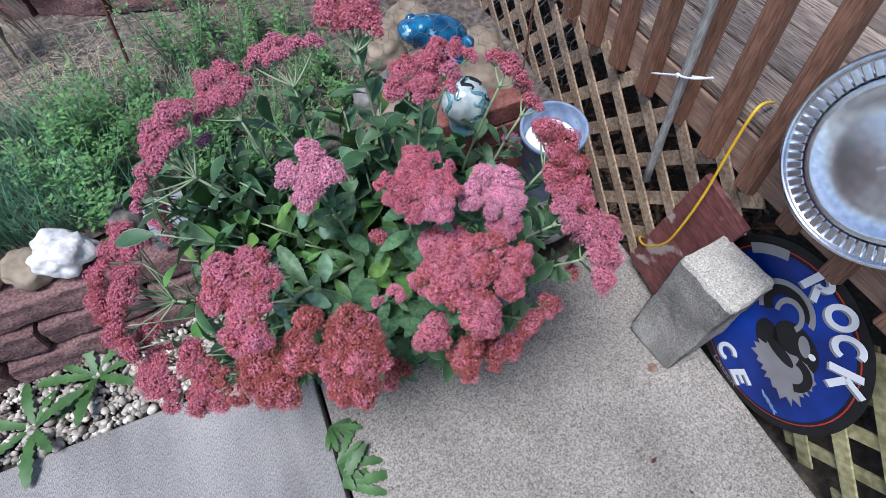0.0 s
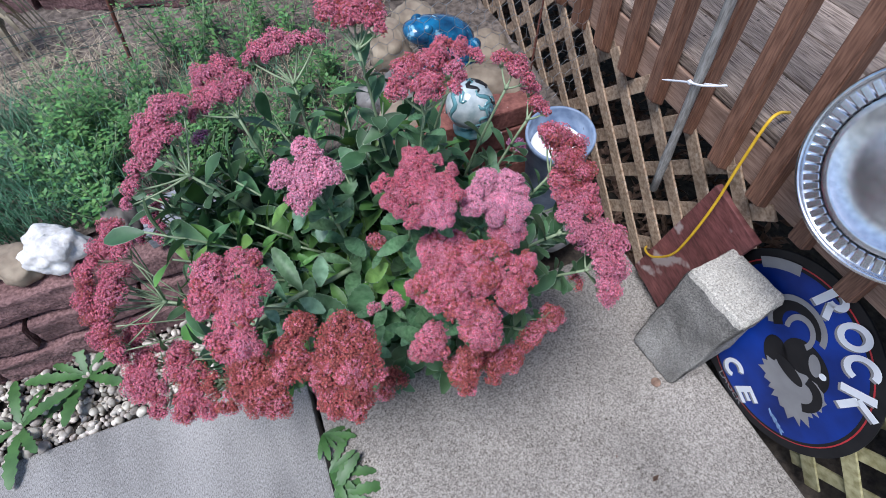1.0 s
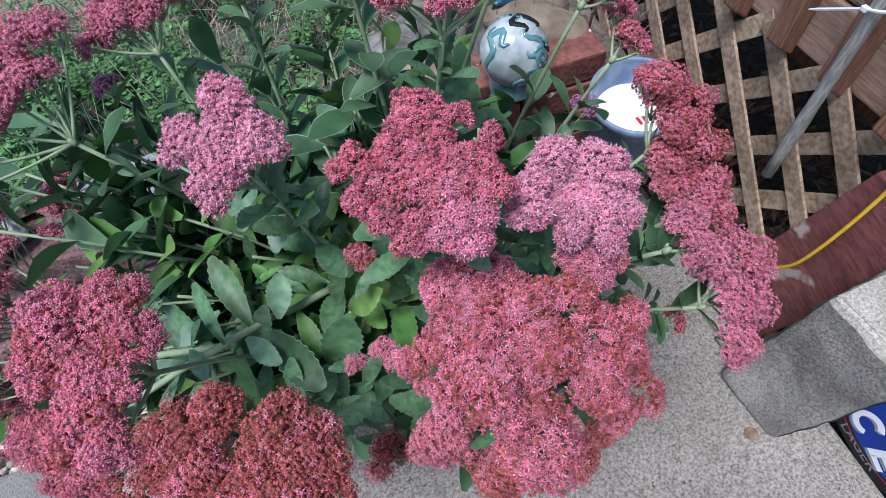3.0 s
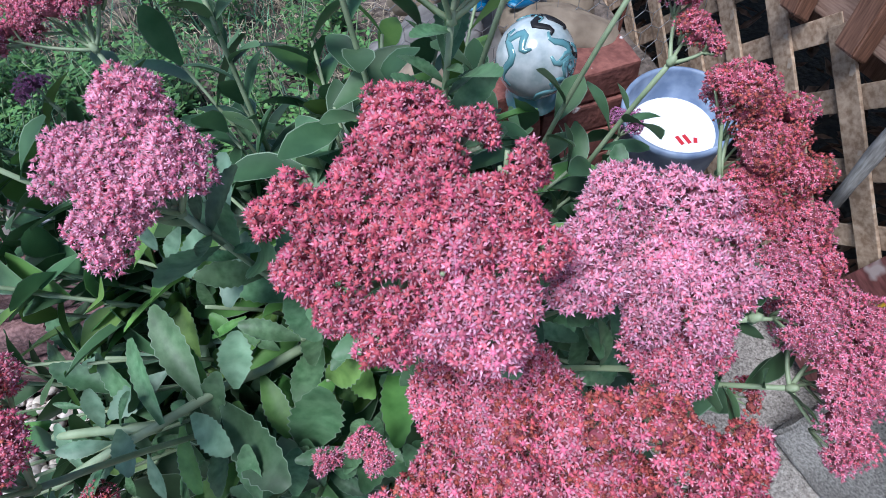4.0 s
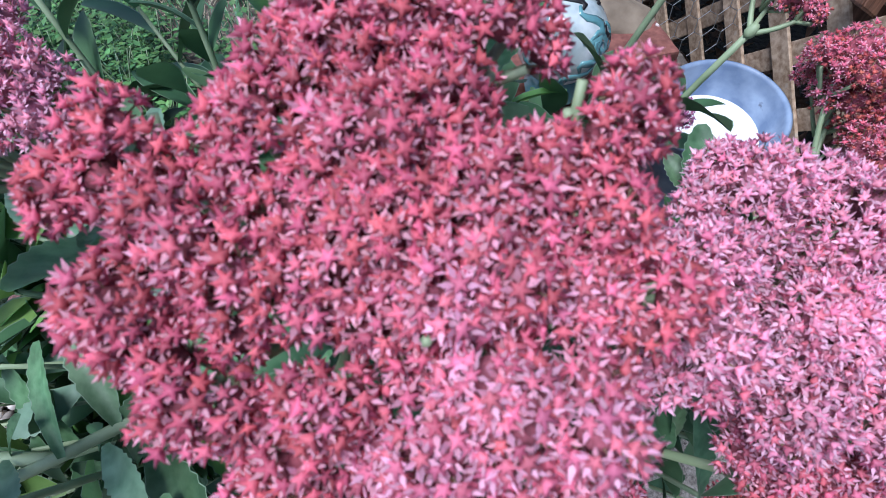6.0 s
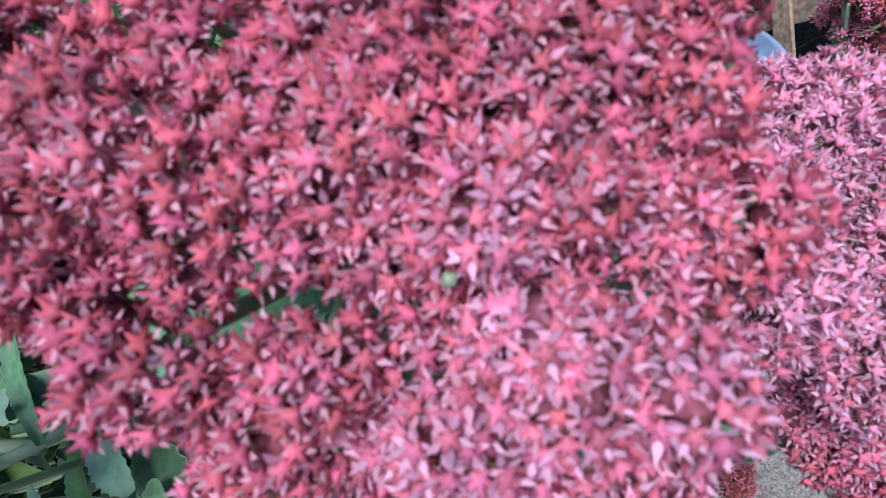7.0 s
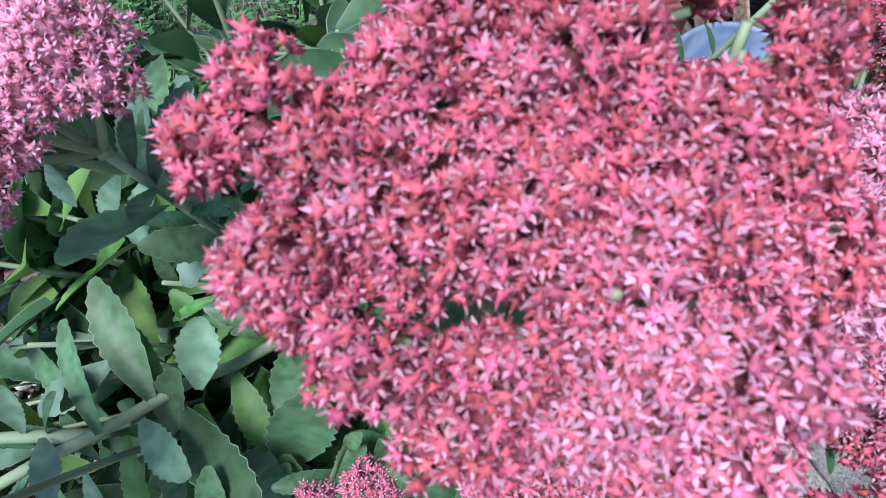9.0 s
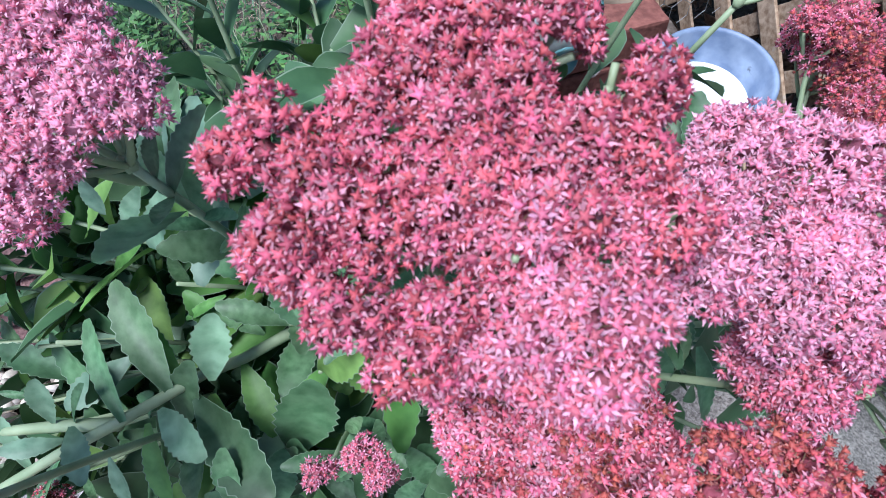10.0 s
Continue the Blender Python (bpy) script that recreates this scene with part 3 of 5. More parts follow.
def pole():
    pts = [Vector((0.800, 1.100, 0.30)) + (Vector((0.765, 1.085, 1.15)) - Vector((0.800, 1.100, 0.30))) * (i / 16) for i in range(17)]
    rad = [0.0095 + (0.0018 if i in (2, 7, 12) else 0) for i in range(17)]
    V, Fc = tube(pts, rad, 12)
    root = put("bamboo_pole", mesh_of("bamboo_pole", V, Fc, BAMBOO, smooth=True), m=Matrix.Identity(4), label="grey weathered bamboo pole tied to the railing", category="pole")
    c = pts[6]
    lock = Vector((c.x - 0.013, c.y + 0.006, c.z - 0.001))
    far = Vector((0.797, 1.040, 0.645))
    front = bezier(lock, lock.lerp(far, 0.5) + Vector((-0.010, 0, -0.006)), far, 8)
    rear = bezier(far, far + Vector((0.012, -0.004, -0.006)), Vector((c.x + 0.013, c.y - 0.006, c.z - 0.004)), 8)
    V, Fc = join([tube(front, 0.0022, 6), tube(rear, 0.0020, 6)])
    tail = [lock.lerp(Vector((0.776, 1.172, 0.575)), i / 6) for i in range(7)]
    bm = box_bm(0.007, 0.009, 0.006, 0.001)
    head = ([lock + v.co for v in bm.verts], [tuple(v.index for v in f.verts) for f in bm.faces])
    bm.free()
    V, Fc = join([(V, Fc), tube(tail, [0.0022] * 6 + [0.001], 6), head])
    put("cable_tie", mesh_of("cable_tie", V, Fc, WHITE_PLASTIC), label="white plastic cable tie round the pole and baluster", category="cable tie")


pole()


def cord():
    pts = []
    key = [(0.90, 0.965, 0.605), (0.835, 0.95, 0.625), (0.815, 0.945, 0.53), (0.805, 0.942, 0.40), (0.795, 0.95, 0.27), (0.795, 0.968, 0.195), (0.805, 1.02, 0.115), (0.832, 1.07, 0.07), (0.875, 1.095, 0.04)]
    for i in range(len(key) - 1):
        p0, p1, p2, p3 = (Vector(key[max(0, min(len(key) - 1, i + d))]) for d in (-1, 0, 1, 2))
        for k in range(8):
            t = k / 8
            pts.append(0.5 * ((2 * p1) + (p2 - p0) * t + (2 * p0 - 5 * p1 + 4 * p2 - p3) * t * t + (3 * p1 - p0 - 3 * p2 + p3) * t ** 3))
    V, Fc = tube(pts, 0.0032, 8)
    put("extension_cord", mesh_of("extension_cord", V, Fc, CORD, smooth=True), label="yellow extension cord hanging from the deck to the lattice skirt", category="cord")


cord()

def bottle_cap():
    V, Fc = disc_bm([(0.0125, 0.0), (0.0125, 0.003), (0.011, 0.0045), (0.001, 0.0045)], 24)
    put("bottle_cap", mesh_of("bottle_cap", V, Fc, LITTER, smooth=False), m=pose(0.700, 0.762, G + 0.001), label="rusty brown flat cap lying on the slab", category="bottle cap")


def fallen_leaf(x, y, turn, ln):
    V = [(-ln, 0, 0.001), (-0.2 * ln, 0.45 * ln, 0.004), (ln, 0, 0.003), (-0.1 * ln, -0.4 * ln, 0.005), (0, 0, 0.0015)]
    bm = bmesh.new()
    vs = [bm.verts.new(v) for v in V]
    for a, b, c in ((0, 4, 1), (1, 4, 2), (2, 4, 3), (3, 4, 0)):
        bm.faces.new((vs[a], vs[b], vs[c]))
    bmesh.ops.solidify(bm, geom=bm.faces[:], thickness=0.0008)
    put("fallen_leaf", from_bm("fallen_leaf", bm, LITTER), m=pose(x, y, G + 0.0015, 0, 0, turn), label="small curled brown dry leaf on the slab", category="leaf", group="dry leaves on the slab")


bottle_cap()
fallen_leaf(0.563, 0.564, 20, 0.012)
fallen_leaf(0.600, 0.470, 120, 0.007)
fallen_leaf(0.505, 0.640, 75, 0.005)

# ---- retaining wall and stones ----
wall = put("retaining_wall", None, m=pose(-0.8, 1.5, G), label="low wall of dusty red tumbled concrete blocks", category="wall", kind="structure")
brick_me = [from_bm("wall_block", box_bm(0.272, 0.16, 0.088, 0.010, 0.0065, 9, k), WALL_BRICK) for k in range(4)]
for row, (z_, y_, off_) in enumerate(((G - 0.012, 1.492, 0.02), (G + 0.080, 1.512, 0.155), (G + 0.172, 1.532, 0.06))):
    for k in range(-2, 7):
        x_ = -0.50 + off_ - 0.278 * k
        put("wall_block", brick_me[(k + row) % 4], wall, pose(x_, y_, z_ + 0.044, rng.uniform(-1.5, 1.5), rng.uniform(-1.5, 1.5), rng.uniform(-4, 4)))
red = put("brick_stack", None, m=pose(0.45, 1.45, G), label="stack of old red bricks, one with white paint", category="brick stack", kind="structure")
rb = from_bm("brick", box_bm(0.20, 0.098, 0.060, 0.005, 0.0018, 4, 9), RED_BRICK)
for row in range(7):
    for k in range(2):
        put("brick", rb, red, pose(0.335 + 0.206 * k + (0.03 if row % 2 else 0), 1.455 + rng.uniform(-.006, .006), G + 0.032 + 0.064 * row, 0, 0, rng.uniform(-3, 3)))
timber = put("grey_timber", None, m=pose(-0.300, 1.525, 0.258, 0, 0, 10), label="weathered grey grooved timber lying on the wall", category="timber")
for k in range(4):
    put("strip", from_bm("strip", box_bm(0.20, 0.026, 0.05, 0.003, 0.0015, 4, 3 + k), TIMBER), timber, pose(-0.300, 1.525, 0.258, 0, 0, 10) @ pose(0.004 * (k % 2), -0.048 + 0.031 * k, 0))
put("backing", from_bm("backing", box_bm(0.19, 0.115, 0.034, 0.002), TIMBER), timber, pose(-0.300, 1.525, 0.252, 0, 0, 10))

STONES = (("white_rock", WHITE_ROCK, (-0.612, 1.520, 0.258), 0.066, (1.08, 0.88, 0.80), 2.2, "big chalky white rock resting on the wall", 0.42, 0.014),
          ("field_stone", TAN_STONE, (-0.70, 1.53, 0.235), 0.070, (0.85, 0.8, 0.7), 5.1, "tan flat field stone on the wall", 0.25, 0.0),
          ("field_stone", TAN_STONE, (-0.82, 1.56, 0.245), 0.075, (0.9, 0.85, 0.75), 8.2, "rounded tan field stone on the wall", 0.12, 0.0),
          ("field_stone", GREY_STONE, (-0.825, 1.47, 0.225), 0.036, (0.8, 0.7, 0.8), 3.3, "small smooth pale grey stone on the wall", 0.08, 0.0),
          ("field_stone", DARK_STONE, (-0.452, 1.570, 0.250), 0.062, (1.1, 0.7, 0.6), 6.4, "dark grey stone on the wall", 0.25, 0.03),
          ("field_stone", TAN_STONE, (0.335, 1.72, 0.44), 0.075, (0.9, 0.8, 0.95), 9.4, "yellowish stone behind the frog ornament", 0.25, 0.03),
          ("field_stone", TAN_STONE, (0.44, 1.80, 0.45), 0.065, (1, 0.8, 0.8), 10.6, "yellowish stone behind the frog ornament", 0.2, 0.03),
          ("field_stone", GREY_STONE, (0.345, 1.60, 0.385), 0.072, (1.1, 0.9, 0.7), 11.1, "pale grey stone in front of the frog ornament", 0.3, 0.05),
          ("field_stone", GREY_STONE, (0.47, 1.65, 0.33), 0.11, (1.2, 0.9, 0.75), 12.9, "grey stone under the frog ornament", 0.3, 0.05),
          ("field_stone", TAN_STONE, (0.55, 1.54, 0.385), 0.085, (1.25, 0.7, 0.5), 13.7, "flat cream stone on the brick stack", 0.15, 0.02),
          ("field_stone", TAN_STONE, (0.29, 1.50, 0.35), 0.075, (0.9, 0.8, 0.9), 15.2, "pinkish stone beside the brick stack", 0.15, 0.02),
          ("field_stone", GREY_STONE, (0.28, 1.75, 0.26), 0.06, (1, 0.9, 0.8), 16.8, "grey stone lying in the bed", 0.2, 0.02),
          ("field_stone", TAN_STONE, (0.62, 1.72, 0.30), 0.10, (1, 0.9, 0.9), 18.1, "tan stone by the lattice", 0.2, 0.02))
for nm_, mt_, at_, r_, sq_, sd_, lb_, ro_, fa_ in STONES:
    put(nm_, stone_mesh(nm_, r_, mt_, sd_, sq_, 4, ro_, fa_), m=pose(*at_, rng.uniform(-15, 15), rng.uniform(-15, 15), rng.uniform(0, 360) if nm_ != "white_rock" else 10), label=lb_, category="stone")


def blob(parts, level=3):
    out = []
    for c, r, turn in parts:
        bm = bmesh.new()
        bmesh.ops.create_icosphere(bm, subdivisions=level, radius=1)
        q = Euler([radians(a) for a in turn]).to_matrix()
        out.append(([Vector(c) + q @ Vector((v.co.x * r[0], v.co.y * r[1], v.co.z * r[2])) for v in bm.verts], [tuple(v.index for v in f.verts) for f in bm.faces]))
        bm.free()
    return join(out)


def frog():
    pieces = [((0.012, 0, 0.046), (0.082, 0.054, 0.046), (0, 14, 0)), ((-0.030, 0, 0.058), (0.052, 0.048, 0.038), (0, 10, 0)), ((-0.064, 0, 0.062), (0.040, 0.040, 0.027), (0, 8, 0)), ((-0.058, -0.027, 0.078), (0.015, 0.011, 0.014), (0, 0, 0)), ((-0.058, 0.027, 0.078), (0.015, 0.011, 0.014), (0, 0, 0)),
              ((0.055, -0.046, 0.025), (0.042, 0.020, 0.028), (0, -15, 20)), ((0.055, 0.046, 0.025), (0.042, 0.020, 0.028), (0, -15, -20)), ((-0.032, -0.044, 0.020), (0.013, 0.013, 0.032), (0, -15, 0)), ((-0.032, 0.044, 0.020), (0.013, 0.013, 0.032), (0, -15, 0)),
              ((-0.046, -0.048, -0.004), (0.024, 0.015, 0.007), (0, 0, 0)), ((0.035, -0.060, 0.002), (0.036, 0.014, 0.008), (0, 0, 15))]
    V, Fc = blob(pieces)
    put("frog_ornament", mesh_of("frog_ornament", V, Fc, FROG_BLUE, smooth=True), m=pose(0.450, 1.64, 0.437, 0, 12, 8) @ Matrix.Scale(1.08, 4), label="glossy blue glazed frog ornament on stones", category="garden ornament")


frog()


def gazing_ball():
    c = Vector((0.432, 1.385, 0.462))
    root = put("glass_ball", None, m=Matrix.Translation(c), label="milky glass ball with teal and white painted strips", category="garden ornament")
    bm = bmesh.new()
    bmesh.ops.create_uvsphere(bm, u_segments=40, v_segments=24, radius=0.058)
    put("globe", from_bm("globe", bm, BALL_GLASS, True), root, Matrix.Translation(c))
    r4 = random.Random(9)
    for k in range(22):
        q = Euler((r4.uniform(0, 6), r4.uniform(0, 6), r4.uniform(0, 6))).to_matrix()
        a0, a1 = r4.uniform(0, 3), r4.uniform(0.7, 1.6)
        pts = [c + q @ Vector((0.058 * math.cos(a0 + a1 * i / 9), 0.058 * math.sin(a0 + a1 * i / 9), 0.010 * math.sin(i))) for i in range(10)]
        V, Fc = tube(pts, [0.002 + 0.004 * math.sin(math.pi * i / 9) for i in range(10)], 6)
        V = [c + (v - c).normalized() * min((v - c).length, 0.0598) for v in map(Vector, V)]
        put("strip", mesh_of("strip", V, Fc, TEAL if k % 6 else SIGN_BLACK, smooth=True), root, Matrix.Identity(4))
    V, Fc = disc_bm([(0.040, -0.075), (0.042, -0.06), (0.034, -0.045), (0.03, -0.04)], 32)
    put("foot", mesh_of("foot", V, Fc, TEAL, smooth=True), root, Matrix.Translation(c))


gazing_ball()


def bucket():
    c = Vector((0.632, 1.285, 0.385))
    m = Matrix.Translation(c) @ Euler((radians(9), radians(-5), 0)).to_matrix().to_4x4()
    root = put("bucket", None, m=m, label="scuffed pale blue plastic bucket with a white lid pushed inside", category="bucket")
    R = 0.082
    prof = [(R * 0.80, -0.27), (R * 0.82, -0.268), (R * 0.99, -0.015), (R * 1.05, -0.013), (R * 1.05, 0.0), (R * 0.99, 0.003), (R * 0.95, -0.003), (R * 0.86, -0.074), (0.01, -0.074)]
    V, Fc = disc_bm(prof, 56)
    put("shell", mesh_of("shell", V, Fc, BUCKET, smooth=True), root, m)
    V, Fc = disc_bm([(R * 0.84, -0.070), (R * 0.85, -0.056), (R * 0.83, -0.052), (0.005, -0.052)], 56)
    lid = put("lid", mesh_of("lid", V, Fc, WHITE_PLASTIC, smooth=False), root, m, "plain white disc with a red printed mark")
    for x, y, w, h, t_ in ((0.004, -0.022, 0.006, 0.018, 0.1), (0.015, -0.024, 0.006, 0.018, 0.1), (0.026, -0.031, 0.006, 0.010, -0.5)):
        V, Fc = flat_shape(bar(x, y, w, h, t_), -0.0518, 0.0004)
        put("printed_mark", mesh_of("printed_mark", V, Fc, SIGN_RED), lid, m)


bucket()
put("plinth_stone", stone_mesh("plinth_stone", 0.11, GREY_STONE, 21.0, (1, 1, 0.75), 3, 0.12), m=pose(0.632, 1.29, 0.035), label="grey stone under the bucket", category="stone")

# ---- the sedum ----
CROWN = Vector((0.13, 1.14, G))
plant = put("sedum_plant", None, m=Matrix.Translation(CROWN), label="large spreading stonecrop with flat pink and rust flower heads", category="plant")


def leaf_mesh(name, mats, seed, wide=0.5, bend=0.25, fold=0.30, rows=21):
    """A toothed, obovate, slightly folded leaf, one unit long along +x."""
    r = random.Random(seed)
    cols = (-1.0, -0.96, -0.5, 0.0, 0.5, 0.96, 1.0) if rows > 8 else (-1.0, -0.93, 0.0, 0.93, 1.0)
    V, Fc, idx = [], [], []
    for i in range(rows):
        t = i / (rows - 1)
        w = wide * 0.5 * (math.sin(math.pi * min(1.0, t ** 1.25 * 0.93 + 0.035))) ** 0.75
        if 0.3 < t < 0.97:
            w *= (1.07 if i % 2 else 0.93) if rows > 8 else (1.03 if i % 2 else 0.98)
        if i == 0:
            w = 0.035
        x = t + (0.006 if i % 2 else 0)
        for c in cols:
            z = fold * abs(c) * w - bend * (t - 0.25) ** 2 + 0.02 * math.sin(5 * t + seed) * c
            V.append((x, c * w, z + 0.006 * (1 - min(1, abs(c) * 8))))
    n = len(cols)
    for i in range(rows - 1):
        for k in range(n - 1):
            Fc.append((i * n + k, i * n + k + 1, (i + 1) * n + k + 1, (i + 1) * n + k))
            idx.append(1 if k in (0, n - 2) else 0)
    return mesh_of(name, V, [tuple(reversed(f)) for f in Fc], mats, idx, True)


LEAVES = [leaf_mesh("leaf", [LEAF, LEAF_EDGE], k, 0.33 + 0.05 * (k % 3), 0.12 + 0.16 * (k % 4) / 3) for k in range(6)]
FRESH = [leaf_mesh("leaf", [LEAF_FRESH, LEAF_EDGE], 20 + k, 0.34 + 0.05 * (k % 3), 0.16 + 0.20 * (k % 2)) for k in range(4)]
LEAF_SPOTS = []


def leaf_pose(p, axis, out, size, lift):
    """A leaf at p on a stem along axis, pointing out and lifted towards the tip."""
    axis = axis.normalized()
    out = (out - axis * out.dot(axis)).normalized()
    x = (out * math.cos(lift) + axis * math.sin(lift)).normalized()
    z = (axis * math.cos(lift) - out * math.sin(lift)).normalized()
    y = z.cross(x)
    return Matrix.Translation(p) @ Matrix((x, y, z)).transposed().to_4x4() @ Matrix.Scale(size, 4)


def leafy(stem, pts, first, last, count, size, meshes, r):
    n = len(pts)
    turn = r.uniform(0, 6.28)
    for k in range(count):
        t = first + (last - first) * k / max(1, count - 1)
        i = min(n - 2, int(t * (n - 1)))
        p = pts[i].lerp(pts[i + 1], t * (n - 1) - i)
        ax = (pts[i + 1] - pts[i]).normalized()
        a = ax.orthogonal().normalized()
        turn += 2.4 + r.uniform(-.3, .3)
        out = math.cos(turn) * a + math.sin(turn) * ax.cross(a) + Vector((0, 0, 0.25))
        s = size * (1.08 - 0.42 * max(0, t - 0.35)) * r.uniform(0.8, 1.2)
        m = leaf_pose(p, ax, out, s * 1.08, r.uniform(0.3, 0.95)) @ Matrix.Rotation(r.uniform(-.35, .35), 4, "X")
        if p.z > 0.47 and -0.24 < p.x < 0.03 and 0.86 < p.y < 1.10 and not (p.z > 0.62 and p.y > 1.0):
            continue
        if p.x > 0.26 and p.y > 0.95 and p.z > 0.60:
            continue
        if p.x < -0.15 and p.y < 1.0 and p.z > 0.30:
            continue
        LEAF_SPOTS.append((r.choice(meshes), stem, m))


def floret_template(petal, carpel, wide, lift, r, sides):
    """A puffed five-pointed star of carpels over five narrow petals, on a thin stalk; vertices, faces and slots."""
    V, Fc, idx = [Vector((0, 0, 0.58))], [], []
    for k in range(5):
        w = 2 * math.pi * k / 5 + r.uniform(-.12, .12)
        v = w + math.pi / 5
        rt = 0.42 * carpel * r.uniform(0.85, 1.15)
        V += [Vector((rt * math.cos(w), rt * math.sin(w), 0.84 + r.uniform(-.18, .12))), Vector((0.29 * math.cos(v), 0.29 * math.sin(v), 0.50)), Vector((0.17 * math.cos(v), 0.17 * math.sin(v), 0.0))]
    for k in range(5):
        j = (k + 4) % 5
        tip, valley, base, v0, b0 = 1 + 3 * k, 2 + 3 * k, 3 + 3 * k, 2 + 3 * j, 3 + 3 * j
        Fc += [(0, v0, tip), (0, tip, valley), (v0, b0, tip), (tip, b0, base), (tip, base, valley)][:sides]
        idx += [0] * sides
    for k in range(5):
        w = 2 * math.pi * (k + 0.5) / 5 + r.uniform(-.25, .25)
        d = Vector((math.cos(w), math.sin(w), 0))
        s = Vector((-d.y, d.x, 0))
        dz = r.uniform(0.05, 0.75) + lift
        p = petal * r.uniform(0.85, 1.12)
        o = len(V)
        V += [d * 0.12 + Vector((0, 0, 0.05)), d * 0.55 * p + s * wide + Vector((0, 0, 0.2 + 0.4 * dz)), d * p + Vector((0, 0, dz + 0.1)), d * 0.55 * p - s * wide + Vector((0, 0, 0.2 + 0.4 * dz))]
        Fc.append((o, o + 1, o + 2, o + 3))
        idx.append(1)
    o = len(V)
    V += [Vector((-0.08, 0, 0.2)), Vector((0.08, 0, 0.2)), Vector((0.05, 0.05, -1.9)), Vector((-0.05, -0.05, -1.9))]
    Fc.append((o, o + 1, o + 2, o + 3))
    idx.append(2)
    return np.array([tuple(v) for v in V]), Fc, idx


ft = random.Random(11)
REACH = {"red": (0.94, 1.82, 0.16, 0.0), "rose": (1.12, 1.62, 0.19, 0.08), "pink": (1.08, 1.58, 0.18, 0.18), "pale": (1.08, 1.48, 0.18, 0.25), "rust": (0.8, 1.4, 0.13, 0.0), "mauve": (1.1, 1.1, 0.18, 0.2)}
TEMPLATES = {k: [floret_template(p, c, w, u, ft, 5) for _ in range(7)] for k, (p, c, w, u) in REACH.items()}
STAR = 0.0025               # reach of a floret in metres
head_rng = random.Random(21)
BLEND = {"red": ("red", "red", "red", "rose"), "rose": ("rose", "rose", "rose", "red", "rust", "pink"), "ripe": ("rose", "rust", "red", "rose", "rust"), "pink": ("pink", "rose", "pink", "pink", "rose"), "rust": ("rust", "rust", "rust", "rose"), "pale": ("pale", "pale", "pale", "pink"), "mauve": ("mauve",)}


def flower_head(kind, *lobes, snug=False):
    """One flat flower head: domed lobes of (x, y, z, radius) on a branched top, with its stem and leaves."""
    r = head_rng
    if snug:
        lobes = [(x, y, z, 1.14 * rad) for x, y, z, rad in lobes]
    else:
        lobes = [(x, y, z, (1.16 if abs(x - 0.15) + abs(y - 0.85) < 0.33 else (1.40 if x > -0.2 else 1.52)) * rad) for x, y, z, rad in lobes]
    mid = sum((Vector(l[:3]) for l in lobes), Vector()) / len(lobes)
    out = Vector((1.5 * (mid.x - 0.13), 1.5 * (mid.y - 1.08), 0.8)).normalized()
    size = max((Vector(l[:3]) - mid).length + l[3] for l in lobes)
    # stem
    root = CROWN + Vector((r.uniform(-.07, .07) + 0.16 * (mid.x - 0.13), r.uniform(-.05, .05) + 0.12 * (mid.y - 1.1), 0))
    top = mid - out * (0.35 * size + (0.03 if size <= 0.03 else (0.024 if mid.x > 0.35 else (0.038 if mid.x > -0.2 else 0.060))))
    ctrl = root.lerp(top, 0.42)
    ctrl.z = root.z + (top.z - root.z) * 0.62
    if (top - root).length < 0.35:
        ctrl.z = root.z + (top.z - root.z) * 0.5
    pts = bezier(root, ctrl, top, 15)
    thick = 0.0031 if size > 0.03 else 0.0024
    V, Fc = tube(pts, [thick * (1.15 - 0.4 * i / 14) for i in range(15)], 8)
    stem = put("stem", mesh_of("stem", V, Fc, STEM, smooth=True), plant)
    leafy(stem, pts, 0.30, 0.95, 21 if size > 0.03 else 9, 0.060 if size > 0.03 else 0.04, LEAVES, r)
    if size > 0.03 and mid.x > -0.05:
        leafy(stem, pts, 0.88, 0.99, 6, 0.038, LEAVES, random.Random(int(1000 * mid.z)))
    # core and branches
    branches = []
    centres = []
    for i, (x, y, z, rad) in enumerate(lobes):
        p = Vector((x, y, z)) + out * rad * ((0.24 if i % 2 else -0.20) * (len(lobes) > 1) if not snug else 0)
        n = (out * 0.8 + (p - mid).normalized() * 0.35 if len(lobes) > 1 else out).normalized()
        c = p + Vector((0.11, 0.58, -0.80)) * rad if snug else p - n * rad * 0.80
        centres.append((c, n, rad))
        foot = c - n * rad * 0.25
        branches.append(tube(bezier(top, top.lerp(foot, 0.6) - out * 0.006, foot, 6), [0.0021, 0.0019, 0.0017, 0.0016, 0.0015, 0.0013], 6))
        if mid.x < -0.2:
            for k in range(1):
                s_ = foot + Vector((r.uniform(-1, 1), r.uniform(-1, 1), r.uniform(-1, 1))) * rad * 0.9
                b_ = pts[-1].lerp(pts[-6], r.random())
                branches.append(tube(bezier(b_, b_.lerp(s_, 0.5) - out * 0.004, s_, 6), 0.0013, 5))
        for k in range(5):
            w = 6.283 * k / 5 + r.uniform(-.4, .4)
            a = n.orthogonal().normalized()
            e = c + (math.cos(w) * a + math.sin(w) * n.cross(a)) * rad * 0.62 + n * rad * 0.1
            branches.append(tube(bezier(foot - n * rad * 0.4, foot.lerp(e, 0.5) - n * rad * 0.25, e, 4), [0.0014, 0.0012, 0.0011, 0.001], 5))
    hull = bmesh.new()
    knob = 0.0042 if size > 0.03 else 0.003
    for q in blob([(top, (knob,) * 3, (0, 0, 0)), (top + out * knob, (knob * 0.8,) * 3, (0, 0, 0))], 1)[0]:
        hull.verts.new(q)
